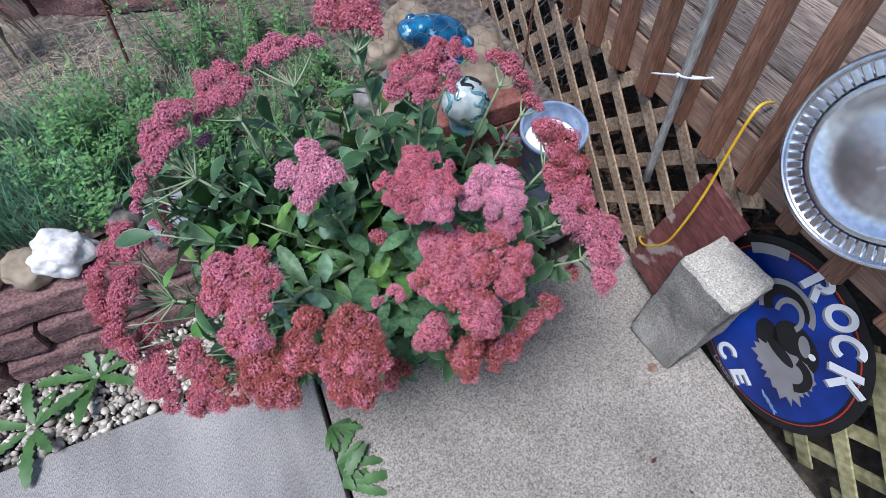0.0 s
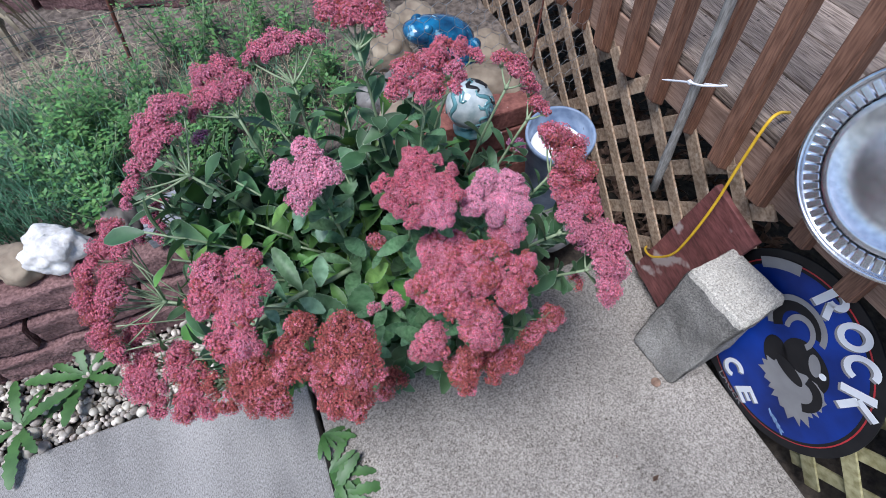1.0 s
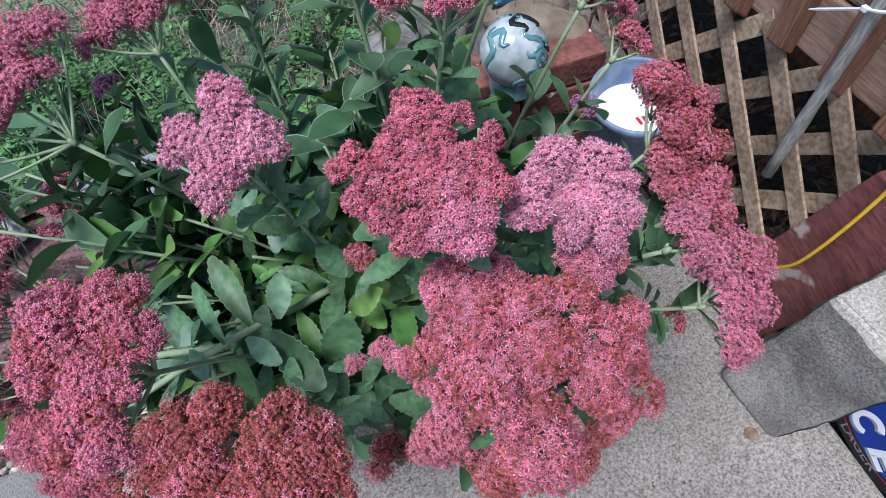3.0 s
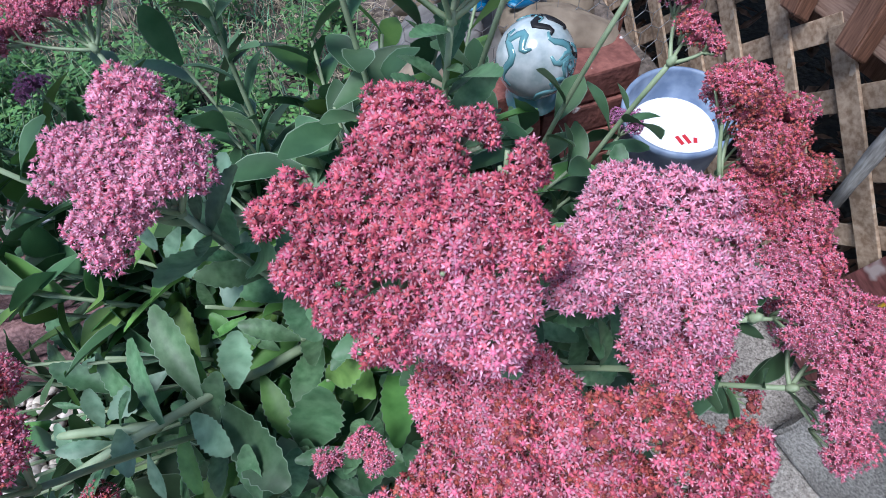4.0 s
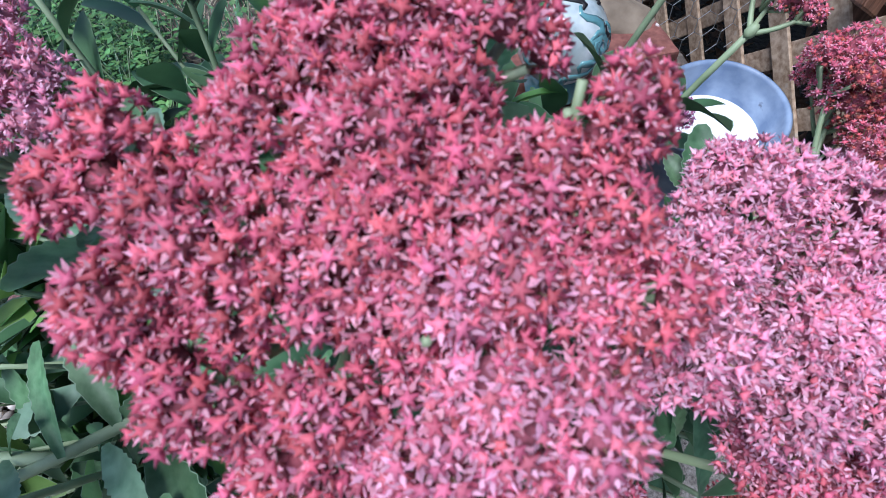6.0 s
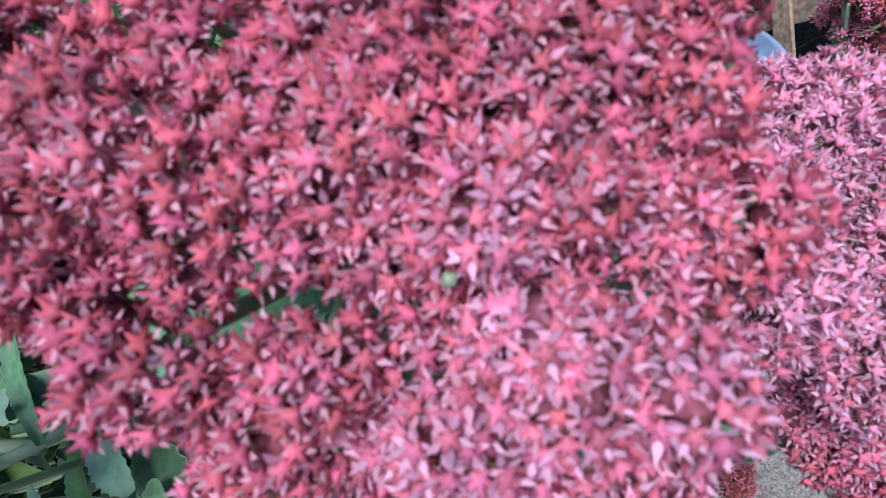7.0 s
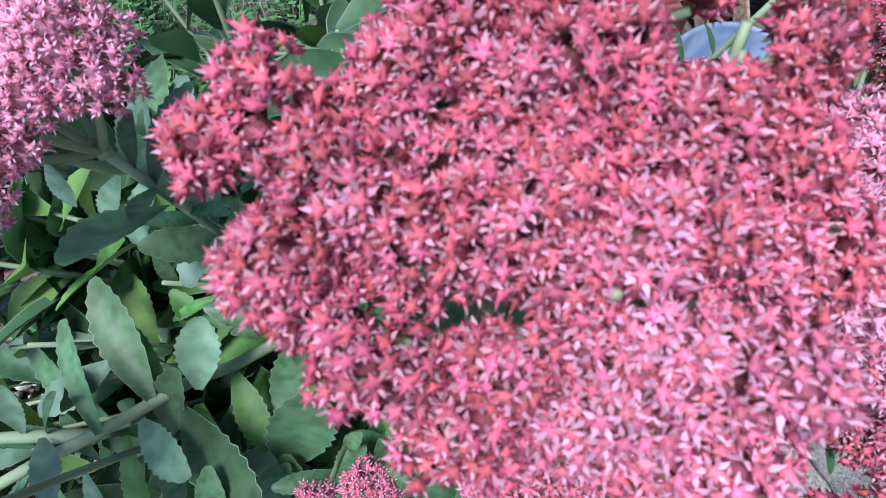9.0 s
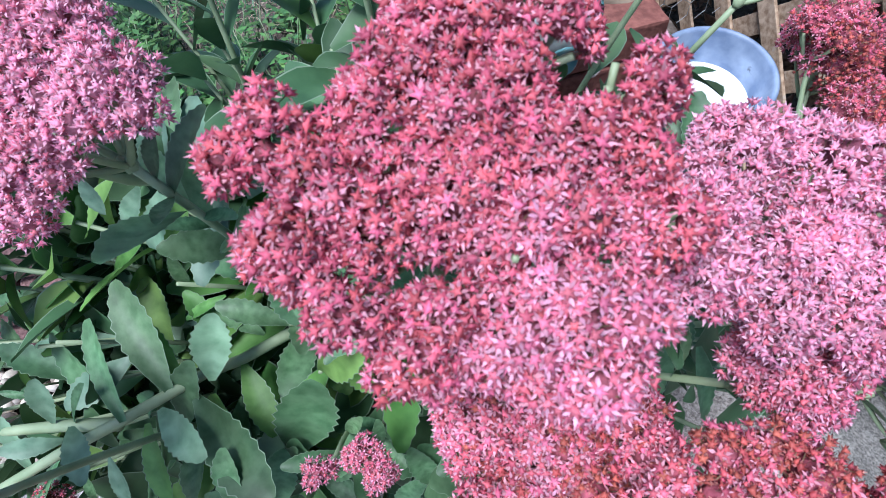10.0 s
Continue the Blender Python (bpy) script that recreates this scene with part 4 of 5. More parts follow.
    bmesh.ops.convex_hull(hull, input=hull.verts)
    bmesh.ops.delete(hull, geom=[q for q in hull.verts if not q.link_faces], context="VERTS")
    head = put("flower_head", from_bm("flower_head", hull, STEM, True), plant, label={"red": "deep red ripening flower head", "rose": "rosy red flower head", "pale": "pale pink flower head in full bloom", "pink": "pink flower head", "ripe": "rosy flower head browning to rust", "rust": "browning rust-red flower head", "mauve": "small mauve bud cluster"}[kind])
    put("cyme", mesh_of("cyme", *join(branches), STEM, smooth=True), head)
    shells = []
    # florets
    bumps = []
    for c, n, rad in centres:
        a = n.orthogonal().normalized()
        b = n.cross(a)
        ph = r.uniform(0, 6.28)
        bumps.append((c + n * rad * r.uniform(0.48, 0.66), n, rad * r.uniform(0.42, 0.54)))
        ring = 8 if rad > 0.022 else 6
        for i in range(ring):
            w = ph + 6.283 * i / ring + r.uniform(-.3, .3)
            tilt = r.uniform(0.95, 1.30)
            if r.random() < 0.10:
                continue
            d = (a * math.cos(w) + b * math.sin(w)) * math.sin(tilt) + n * math.cos(tilt)
            bumps.append((c + d * rad * r.uniform(0.48, 0.80), d, rad * r.uniform(0.26, 0.46)))
    if len(lobes) > 2:
        mean = sum(l[3] for l in lobes) / len(lobes)
        for i in range(len(lobes)):
            bumps.append((mid.lerp(Vector(lobes[i][:3]), r.uniform(0.0, 0.3)) - out * mean * r.uniform(0.35, 0.6), out, mean * r.uniform(0.45, 0.6)))
    # inner bud lumps, their dark colour standing in for shade in the gaps
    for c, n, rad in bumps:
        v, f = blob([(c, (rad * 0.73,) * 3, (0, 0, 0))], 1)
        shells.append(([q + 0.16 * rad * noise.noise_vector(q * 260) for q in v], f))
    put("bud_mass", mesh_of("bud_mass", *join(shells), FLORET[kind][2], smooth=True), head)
    near = (mid - Vector((0.15, 0.86, 0.78))).length
    gap = 0.0029 if near < 0.15 else (0.0036 if near < 0.34 else 0.0043)
    tints = list(dict.fromkeys(BLEND[kind]))
    spots = []
    for j, (c, n, rad) in enumerate(bumps):
        count = max(8, int(2 * math.pi * rad * rad * 1.25 / gap ** 2))
        a = n.orthogonal().normalized()
        b = n.cross(a)
        ph = r.uniform(0, 6.28)
        tint = r.choice(BLEND[kind])
        for i in range(count):
            cz = 1 - (i + 0.5) / count * 1.25
            sz = math.sqrt(max(0, 1 - cz * cz))
            w = ph + i * 2.39996 + r.uniform(-.3, .3)
            d = (a * math.cos(w) + b * math.sin(w)) * sz + n * cz
            k = 1 + (r.uniform(-0.12, 0.16) if i % 3 else r.uniform(-0.40, -0.10))
            q = c + d * rad * k
            if any(o != j and (q - bumps[o][0]).length < bumps[o][2] * 0.80 for o in range(len(bumps))):
                continue
            up = (d * 0.7 + out * 0.45 + Vector((r.uniform(-.22, .22), r.uniform(-.22, .22), r.uniform(-.22, .22)))).normalized()
            spots.append((q, up, tint if r.random() < 0.6 else r.choice(BLEND[kind])))
    Vs, faces, idx = [], [], []
    o = 0
    for q, up, tint in spots:
        t_v, t_f, t_i = TEMPLATES[tint][r.randrange(7)]
        slot = 1 + 2 * tints.index(tint)
        x = up.orthogonal().normalized()
        w = r.uniform(0, 6.28)
        x = x * math.cos(w) + up.cross(x) * math.sin(w)
        y = up.cross(x)
        s = STAR * r.uniform(0.78, 1.22)
        M = np.array((x, y, up)) * s
        Vs.append(t_v @ M + np.array(q))
        faces.extend(tuple(i + o for i in f) for f in t_f)
        idx.extend((slot, slot + 1, 0)[i] for i in t_i)
        o += len(t_v)
    me = bpy.data.meshes.new("florets")
    me.from_pydata(np.concatenate(Vs).tolist(), [], faces)
    me.materials.append(PEDICEL)
    for tint in tints:
        me.materials.append(FLORET[tint][0])
        me.materials.append(FLORET[tint][1])
    me.polygons.foreach_set("material_index", idx)
    me.polygons.foreach_set("use_smooth", [True] * len(idx))
    put("floret_cover", me, head, kind="stuff")


flower_head("rose", (-0.141, 0.935, 0.696, 0.0255), (-0.098, 0.933, 0.696, 0.0270), (-0.130, 0.903, 0.682, 0.0290), (-0.157, 0.908, 0.679, 0.0215), (-0.085, 0.904, 0.688, 0.0204), (-0.098, 0.884, 0.677, 0.0177), (-0.132, 0.866, 0.663, 0.0250), (-0.150, 0.852, 0.649, 0.0225), (-0.122, 0.844, 0.653, 0.0212), snug=True)
flower_head("rust", (-0.000, 0.813, 0.645, 0.0233), (0.017, 0.792, 0.637, 0.0246), (-0.019, 0.794, 0.633, 0.0246), (-0.002, 0.774, 0.625, 0.0286), (0.015, 0.761, 0.620, 0.0204), (-0.030, 0.768, 0.614, 0.0259), (-0.010, 0.747, 0.605, 0.0272), (-0.034, 0.743, 0.596, 0.0218), (-0.012, 0.727, 0.591, 0.0150), snug=True)
flower_head("rust", (-0.171, 0.909, 0.47, 0.0364), (-0.142, 0.876, 0.459, 0.0382), (-0.183, 0.88, 0.449, 0.0287), (-0.14, 0.843, 0.44, 0.0247), (-0.166, 0.859, 0.442, 0.0286), snug=True)
flower_head("rust", (-0.052, 0.850, 0.627, 0.0227), (-0.074, 0.834, 0.612, 0.0243), (-0.066, 0.809, 0.597, 0.0243), (-0.089, 0.815, 0.596, 0.0194), snug=True)
flower_head("rose", (-0.339, 1.219, 0.552, 0.0268), (-0.334, 1.183, 0.533, 0.0247), (-0.367, 1.192, 0.532, 0.0308), (-0.398, 1.166, 0.513, 0.0327), (-0.359, 1.145, 0.51, 0.0286), (-0.408, 1.132, 0.493, 0.0285), (-0.394, 1.101, 0.482, 0.0304), (-0.351, 1.122, 0.499, 0.0183), (-0.397, 1.07, 0.462, 0.0263), (-0.384, 1.043, 0.445, 0.0223), snug=True)
flower_head("rose", (-0.356, 1.08, 0.421, 0.0297), (-0.389, 1.061, 0.401, 0.0318), (-0.355, 1.03, 0.396, 0.0316), (-0.383, 1.003, 0.376, 0.0357), (-0.352, 0.978, 0.375, 0.025), (-0.358, 0.955, 0.356, 0.0188), snug=True)
flower_head("ripe", (-0.271, 0.976, 0.469, 0.0234), (-0.282, 0.948, 0.453, 0.0292), (-0.256, 0.933, 0.451, 0.0213), (-0.275, 0.91, 0.434, 0.031), (-0.253, 0.887, 0.426, 0.0193), (-0.292, 0.896, 0.42, 0.0194), snug=True)
flower_head("rust", (-0.22, 0.878, 0.44, 0.021), (-0.229, 0.907, 0.456, 0.0172), snug=True)
flower_head("pink", (-0.135, 1.244, 0.75, 0.022), (-0.162, 1.244, 0.745, 0.0274), (-0.192, 1.23, 0.732, 0.0273), (-0.166, 1.211, 0.726, 0.0219), (-0.199, 1.201, 0.716, 0.0236), (-0.22, 1.181, 0.7, 0.0181), (-0.239, 1.161, 0.681, 0.0163), (-0.254, 1.145, 0.666, 0.0109), snug=True)
flower_head("pink", (-0.29, 1.319, 0.5, 0.0183), (-0.297, 1.296, 0.483, 0.0137), (-0.319, 1.27, 0.46, 0.0137), (-0.276, 1.273, 0.472, 0.0103), snug=True)
flower_head("pink", (-0.06, 1.323, 0.743, 0.0256), (-0.093, 1.323, 0.734, 0.0276), (-0.044, 1.294, 0.732, 0.0255), (-0.095, 1.289, 0.717, 0.0274), (-0.06, 1.282, 0.722, 0.0215), (-0.121, 1.279, 0.703, 0.0137), snug=True)
flower_head("pink", (0.01, 1.299, 0.774, 0.0211), (0.043, 1.303, 0.783, 0.0211), (0.025, 1.285, 0.767, 0.0153), (0.073, 1.288, 0.78, 0.0172), (0.102, 1.281, 0.782, 0.0172), (-0.008, 1.294, 0.766, 0.0134), snug=True)
flower_head("rose", (0.125, 1.208, 0.863, 0.0238), (0.159, 1.201, 0.867, 0.0272), (0.183, 1.182, 0.861, 0.0221), (0.184, 1.162, 0.849, 0.0169), (0.139, 1.187, 0.853, 0.017), (0.141, 1.223, 0.878, 0.0221), (0.184, 1.205, 0.876, 0.0238), snug=True)
flower_head("rose", (0.209, 1.079, 0.826, 0.0231), (0.245, 1.078, 0.83, 0.0232), (0.262, 1.056, 0.82, 0.0182), (0.184, 1.062, 0.812, 0.0214), (0.225, 1.055, 0.813, 0.0214), (0.207, 1.043, 0.803, 0.0115), (0.255, 1.04, 0.808, 0.0116), snug=True)
flower_head("rose", (0.282, 1.151, 0.799, 0.0163), (0.307, 1.14, 0.796, 0.0163), (0.324, 1.123, 0.788, 0.0127), snug=True)
flower_head("rose", (0.391, 1.152, 0.747, 0.0175), (0.409, 1.134, 0.739, 0.0195), (0.414, 1.11, 0.725, 0.0156), snug=True)
flower_head("rose", (0.43, 1.114, 0.699, 0.016), (0.431, 1.089, 0.686, 0.018), (0.438, 1.073, 0.677, 0.01), snug=True)
flower_head("pink", (-0.268, 1.293, 0.533, 0.015), (-0.277, 1.263, 0.526, 0.014), (-0.272, 1.208, 0.522, 0.011))
flower_head("red", (0.154, 0.916, 0.815, 0.0155), (0.173, 0.905, 0.813, 0.0108), (0.189, 0.889, 0.807, 0.0116), (0.18, 0.876, 0.798, 0.0124), (0.135, 0.899, 0.806, 0.012), (0.112, 0.907, 0.804, 0.009), (0.1, 0.905, 0.798, 0.0068), (0.15, 0.89, 0.806, 0.0145), (0.164, 0.883, 0.802, 0.0111), (0.11, 0.881, 0.793, 0.0127), (0.129, 0.879, 0.797, 0.0125), (0.117, 0.869, 0.787, 0.0091), (0.143, 0.88, 0.798, 0.0108), (0.189, 0.864, 0.79, 0.0087), (0.12, 0.891, 0.801, 0.0101), (0.149, 0.873, 0.793, 0.0091), (0.166, 0.871, 0.795, 0.008), (0.175, 0.884, 0.803, 0.0084), (0.161, 0.897, 0.809, 0.0107), (0.130, 0.858, 0.778, 0.0114), (0.136, 0.863, 0.785, 0.0069), (0.147, 0.911, 0.812, 0.0120), (0.158, 0.908, 0.8125, 0.0120), snug=True)
flower_head("pink", (0.163, 0.872, 0.796, 0.0134), (0.176, 0.866, 0.791, 0.0085), (0.154, 0.869, 0.795, 0.0078), (0.152, 0.853, 0.782, 0.0133), (0.171, 0.850, 0.786, 0.0100), (0.162, 0.842, 0.775, 0.0124), snug=True)
flower_head("rose", (0.148, 0.848, 0.713, 0.0205), (0.175, 0.845, 0.715, 0.0206), (0.187, 0.831, 0.705, 0.0163), (0.161, 0.829, 0.709, 0.0168), snug=True)
flower_head("pale", (0.248, 0.894, 0.758, 0.0191), (0.27, 0.882, 0.755, 0.0177), (0.214, 0.864, 0.757, 0.0152), (0.219, 0.881, 0.759, 0.0113), (0.248, 0.865, 0.747, 0.0195), (0.272, 0.857, 0.741, 0.0174), (0.238, 0.85, 0.738, 0.0114), (0.262, 0.841, 0.731, 0.0108), (0.283, 0.868, 0.748, 0.0107), (0.279, 0.851, 0.738, 0.0104), (0.207, 0.871, 0.757, 0.0084), (0.284, 0.883, 0.757, 0.0077), snug=True)
flower_head("pink", (0.245, 0.838, 0.711, 0.0159), (0.264, 0.839, 0.71, 0.0158), (0.255, 0.831, 0.703, 0.0112), snug=True)
flower_head("pale", (0.029, 1.032, 0.779, 0.0163), (0.040, 1.019, 0.777, 0.0130), (0.029, 1.012, 0.771, 0.0154), (0.048, 0.979, 0.772, 0.0191), (-0.007, 1.024, 0.761, 0.0147), (-0.013, 1.013, 0.754, 0.0134), (0.008, 1.003, 0.759, 0.0174), (0.007, 0.979, 0.749, 0.0188), (0.025, 0.979, 0.755, 0.0136), snug=True)
flower_head("ripe", (0.115, 0.811, 0.693, 0.0166), (0.140, 0.813, 0.703, 0.0197), (0.163, 0.806, 0.716, 0.0189), (0.195, 0.808, 0.723, 0.0166), (0.221, 0.806, 0.721, 0.0173), (0.230, 0.784, 0.701, 0.0224), (0.248, 0.775, 0.693, 0.0155), (0.195, 0.783, 0.708, 0.0238), (0.162, 0.783, 0.708, 0.0224), (0.221, 0.759, 0.694, 0.0228), (0.131, 0.790, 0.692, 0.0181), (0.258, 0.790, 0.702, 0.0121), snug=True)
flower_head("ripe", (0.412, 1.006, 0.692, 0.0215), (0.429, 1.001, 0.675, 0.0300), (0.452, 0.987, 0.663, 0.0250), (0.431, 0.973, 0.645, 0.0320), (0.453, 0.957, 0.635, 0.0240), (0.414, 0.953, 0.629, 0.0271), snug=True)
flower_head("rose", (0.445, 0.921, 0.613, 0.0252), (0.421, 0.925, 0.611, 0.0233), (0.446, 0.9, 0.599, 0.0175), snug=True)
flower_head("pink", (0.431, 0.856, 0.574, 0.0335), (0.463, 0.848, 0.574, 0.0287), (0.446, 0.816, 0.546, 0.0337), (0.428, 0.789, 0.523, 0.0232), snug=True)
flower_head("pink", (0.385, 0.881, 0.635, 0.0208), (0.386, 0.859, 0.622, 0.0181), snug=True)
flower_head("ripe", (0.162, 0.762, 0.688, 0.025), (0.179, 0.742, 0.678, 0.028), (0.161, 0.727, 0.670, 0.021))
flower_head("rose", (0.111, 0.787, 0.557, 0.026), (0.132, 0.806, 0.567, 0.020))
flower_head("rust", (0.150, 0.762, 0.500, 0.026), (0.176, 0.776, 0.520, 0.020), (0.155, 0.740, 0.485, 0.017))
flower_head("rust", (0.213, 0.772, 0.480, 0.024), (0.236, 0.752, 0.500, 0.021), (0.205, 0.748, 0.462, 0.016))
flower_head("rust", (0.272, 0.762, 0.520, 0.019), (0.312, 0.778, 0.545, 0.018), (0.291, 0.770, 0.525, 0.014))
flower_head("rust", (0.392, 0.850, 0.372, 0.020))
flower_head("rust", (0.046, 0.854, 0.341, 0.029))
flower_head("rust", (0.428, 0.862, 0.453, 0.015))
flower_head("rust", (0.093, 0.969, 0.617, 0.013))
flower_head("pink", (0.086, 0.888, 0.562, 0.0125), (0.093, 0.880, 0.558, 0.010), snug=True)
flower_head("pink", (0.056, 0.897, 0.542, 0.0105), snug=True)
flower_head("mauve", (-0.133, 1.283, 0.656, 0.013))
flower_head("mauve", (0.436, 1.144, 0.549, 0.014))

# leafy shoots without flowers: the open middle, the back, the deck side and the low near side
shoot_rng = random.Random(33)


def shoot(tip, size, count, fresh, first=0.42):
    r = shoot_rng
    tip = Vector(tip)
    root = CROWN + Vector((0.22 * (tip.x - CROWN.x) + r.uniform(-.03, .03), 0.22 * (tip.y - CROWN.y) + r.uniform(-.03, .03), 0))
    pts = bezier(root, Vector((root.x, root.y, tip.z * 0.6)), tip, 9)
    V, Fc = tube(pts, [0.0042 - 0.0003 * i for i in range(9)], 6)
    st = put("stem", mesh_of("stem", V, Fc, STEM, smooth=True), plant)
    leafy(st, pts, first, 1.0, count, size, FRESH if fresh else LEAVES, r)


for k in range(150):
    w, rad = 2.4 * k, math.sqrt((k + 0.5) / 150)
    y_ = 1.10 + 0.24 * rad * math.sin(w)
    if y_ > 0.95:
        shoot((0.06 + 0.34 * rad * math.cos(w), y_, shoot_rng.uniform(0.36, 0.60) - 0.18 * rad * rad), shoot_rng.uniform(0.066, 0.092), 12, k % 2 == 0 and rad < 0.75)
for k in range(64):
    shoot((shoot_rng.uniform(-0.26, 0.34), shoot_rng.uniform(1.12, 1.34), shoot_rng.uniform(0.44, 0.63)), shoot_rng.uniform(0.066, 0.090), 13, k % 5 == 0, 0.5)
for k in range(34):
    shoot((shoot_rng.uniform(0.18, 0.46), shoot_rng.uniform(0.98, 1.20), shoot_rng.uniform(0.34, 0.54)), shoot_rng.uniform(0.050, 0.072), 12, False, 0.45)
for k in range(14):
    shoot((shoot_rng.uniform(0.25, 0.37), shoot_rng.uniform(0.86, 0.97), shoot_rng.uniform(0.40, 0.57)), shoot_rng.uniform(0.050, 0.066), 12, False, 0.5)
for k in range(60):
    shoot((shoot_rng.uniform(-0.30, 0.04), shoot_rng.uniform(0.92, 1.16), shoot_rng.uniform(0.24, 0.46)), shoot_rng.uniform(0.050, 0.074), 12, k % 6 == 0, 0.45)

# low boughs that lean out of the clump towards the path, with their large leaves
PALE = [leaf_mesh("leaf", [LEAF_PALE, LEAF_EDGE], 40 + k, 0.40, 0.06 + 0.10 * k / 3, 0.22) for k in range(4)]
DEEP = [leaf_mesh("leaf", [LEAF, LEAF_EDGE], 50 + k, 0.40, 0.06 + 0.10 * k / 3, 0.26) for k in range(4)]
LIME = [leaf_mesh("leaf", [LEAF_FRESH, LEAF_EDGE], 60 + k, 0.40, 0.10 + 0.10 * k / 3, 0.24) for k in range(3)]
frond_rng = random.Random(77)
BOUGH = []


def bough(*way, thick=0.0046):
    pts = []
    way = [Vector(w) for w in way]
    for i in range(len(way) - 1):
        for k in range(5):
            pts.append(way[i].lerp(way[i + 1], k / 5))
    pts.append(way[-1])
    if not BOUGH:
        pts = bezier(CROWN + Vector((0.0, 0.02, 0.0)), CROWN + Vector((0.02, -0.02, 0.40)), way[0], 9)[:-1] + pts
    V, Fc = tube(pts, [thick * (1.1 - 0.3 * i / len(pts)) for i in range(len(pts))], 10)
    BOUGH.append(put("stem", mesh_of("stem", V, Fc, STEM, smooth=True), plant))


def frond(base, tip, wide, tone):
    r = frond_rng
    base, tip = Vector(base), Vector(tip)
    x = (tip - base).normalized()
    z = Vector((r.uniform(-.35, .35), -0.45 + r.uniform(-.35, .35), 0.9))
    z = (z - x * z.dot(x)).normalized()
    ln = (tip - base).length * 1.04
    m = Matrix.Translation(base) @ Matrix((x, z.cross(x), z)).transposed().to_4x4() @ Matrix.Diagonal((ln, ln * wide / 0.40, ln, 1))
    put("leaf", r.choice({"g": PALE, "n": DEEP, "f": LIME, "p": PALE}[tone]), BOUGH[-1], m)


bough((0.042, 1.031, 0.475), (0.002, 1.014, 0.485), (-0.024, 1.006, 0.495), (-0.077, 0.98, 0.512), (-0.123, 0.975, 0.5), (-0.178, 0.969, 0.48))
bough((-0.079, 0.98, 0.508), (-0.125, 0.995, 0.5), (-0.177, 1.009, 0.49))
bough((0.049, 1.085, 0.6), (0.032, 1.067, 0.635), (0.008, 1.049, 0.665), (-0.002, 1.032, 0.7))
frond((-0.015, 0.994, 0.505), (0.001, 1.023, 0.545), 0.52, "g")
frond((-0.073, 0.978, 0.515), (-0.097, 1.058, 0.53), 0.2, "n")
frond((-0.045, 0.994, 0.505), (-0.071, 1.077, 0.54), 0.29, "n")
frond((-0.029, 0.987, 0.5), (0.013, 0.904, 0.5), 0.42, "n")
frond((-0.053, 0.984, 0.505), (-0.022, 0.937, 0.52), 0.4, "g")
frond((-0.064, 0.978, 0.5), (-0.067, 0.929, 0.47), 0.34, "f")
frond((-0.11, 0.987, 0.512), (-0.093, 0.943, 0.525), 0.35, "g")
frond((-0.127, 0.988, 0.49), (-0.167, 0.988, 0.5), 0.35, "g")
frond((-0.127, 0.996, 0.505), (-0.121, 1.013, 0.54), 0.42, "g")
frond((-0.112, 0.991, 0.505), (-0.091, 1.001, 0.54), 0.24, "n")
frond((-0.091, 1.051, 0.47), (-0.149, 1.029, 0.46), 0.4, "g")
frond((-0.102, 1.076, 0.455), (-0.172, 1.089, 0.47), 0.25, "g")
frond((-0.143, 1.054, 0.45), (-0.211, 1.101, 0.46), 0.27, "n")
frond((-0.043, 1.01, 0.49), (-0.068, 1.058, 0.52), 0.3, "f")
frond((0.002, 1.011, 0.485), (0.015, 0.954, 0.47), 0.35, "f")
frond((0.022, 0.943, 0.44), (0.057, 0.969, 0.5), 0.62, "n")
frond((0.007, 0.909, 0.44), (0.018, 0.937, 0.47), 0.6, "n")
frond((-0.015, 1.043, 0.47), (-0.034, 1.08, 0.5), 0.34, "f")
frond((0.037, 1.077, 0.6), (0.01, 1.028, 0.585), 0.39, "g")
frond((0.039, 1.072, 0.61), (0.018, 1.048, 0.6), 0.42, "g")
frond((-0.016, 1.078, 0.64), (-0.057, 1.078, 0.6), 0.35, "f")
frond((0.002, 1.062, 0.645), (-0.019, 1.057, 0.62), 0.37, "g")
frond((0.023, 1.07, 0.63), (-0.011, 1.064, 0.58), 0.29, "f")
frond((0.014, 1.076, 0.63), (-0.025, 1.068, 0.58), 0.3, "g")
frond((0.036, 1.057, 0.645), (0.041, 1.111, 0.66), 0.35, "g")
frond((0.019, 1.058, 0.65), (0.028, 1.133, 0.66), 0.29, "n")
frond((0.015, 1.051, 0.66), (0.035, 1.056, 0.69), 0.5, "g")
frond((0.027, 1.055, 0.65), (0.041, 1.047, 0.68), 0.5, "g")
frond((-0.003, 1.033, 0.69), (-0.002, 1.023, 0.67), 0.42, "g")
frond((-0.068, 1.088, 0.455), (-0.123, 1.142, 0.47), 0.39, "p")
frond((-0.101, 1.106, 0.44), (-0.172, 1.171, 0.44), 0.34, "n")
frond((-0.174, 1.101, 0.42), (-0.235, 1.19, 0.42), 0.25, "n")
frond((-0.209, 1.135, 0.41), (-0.262, 1.211, 0.41), 0.25, "n")
frond((-0.216, 1.107, 0.41), (-0.256, 1.168, 0.41), 0.25, "n")
frond((0.018, 1.057, 0.465), (-0.043, 1.065, 0.475), 0.13, "p")
frond((0.016, 1.041, 0.465), (-0.016, 1.066, 0.49), 0.34, "n")
frond((-0.163, 0.98, 0.47), (-0.17, 1.013, 0.5), 0.29, "g")
frond((-0.131, 0.972, 0.46), (-0.134, 0.954, 0.44), 0.25, "n")
frond((-0.102, 0.972, 0.48), (-0.102, 0.94, 0.45), 0.25, "g")
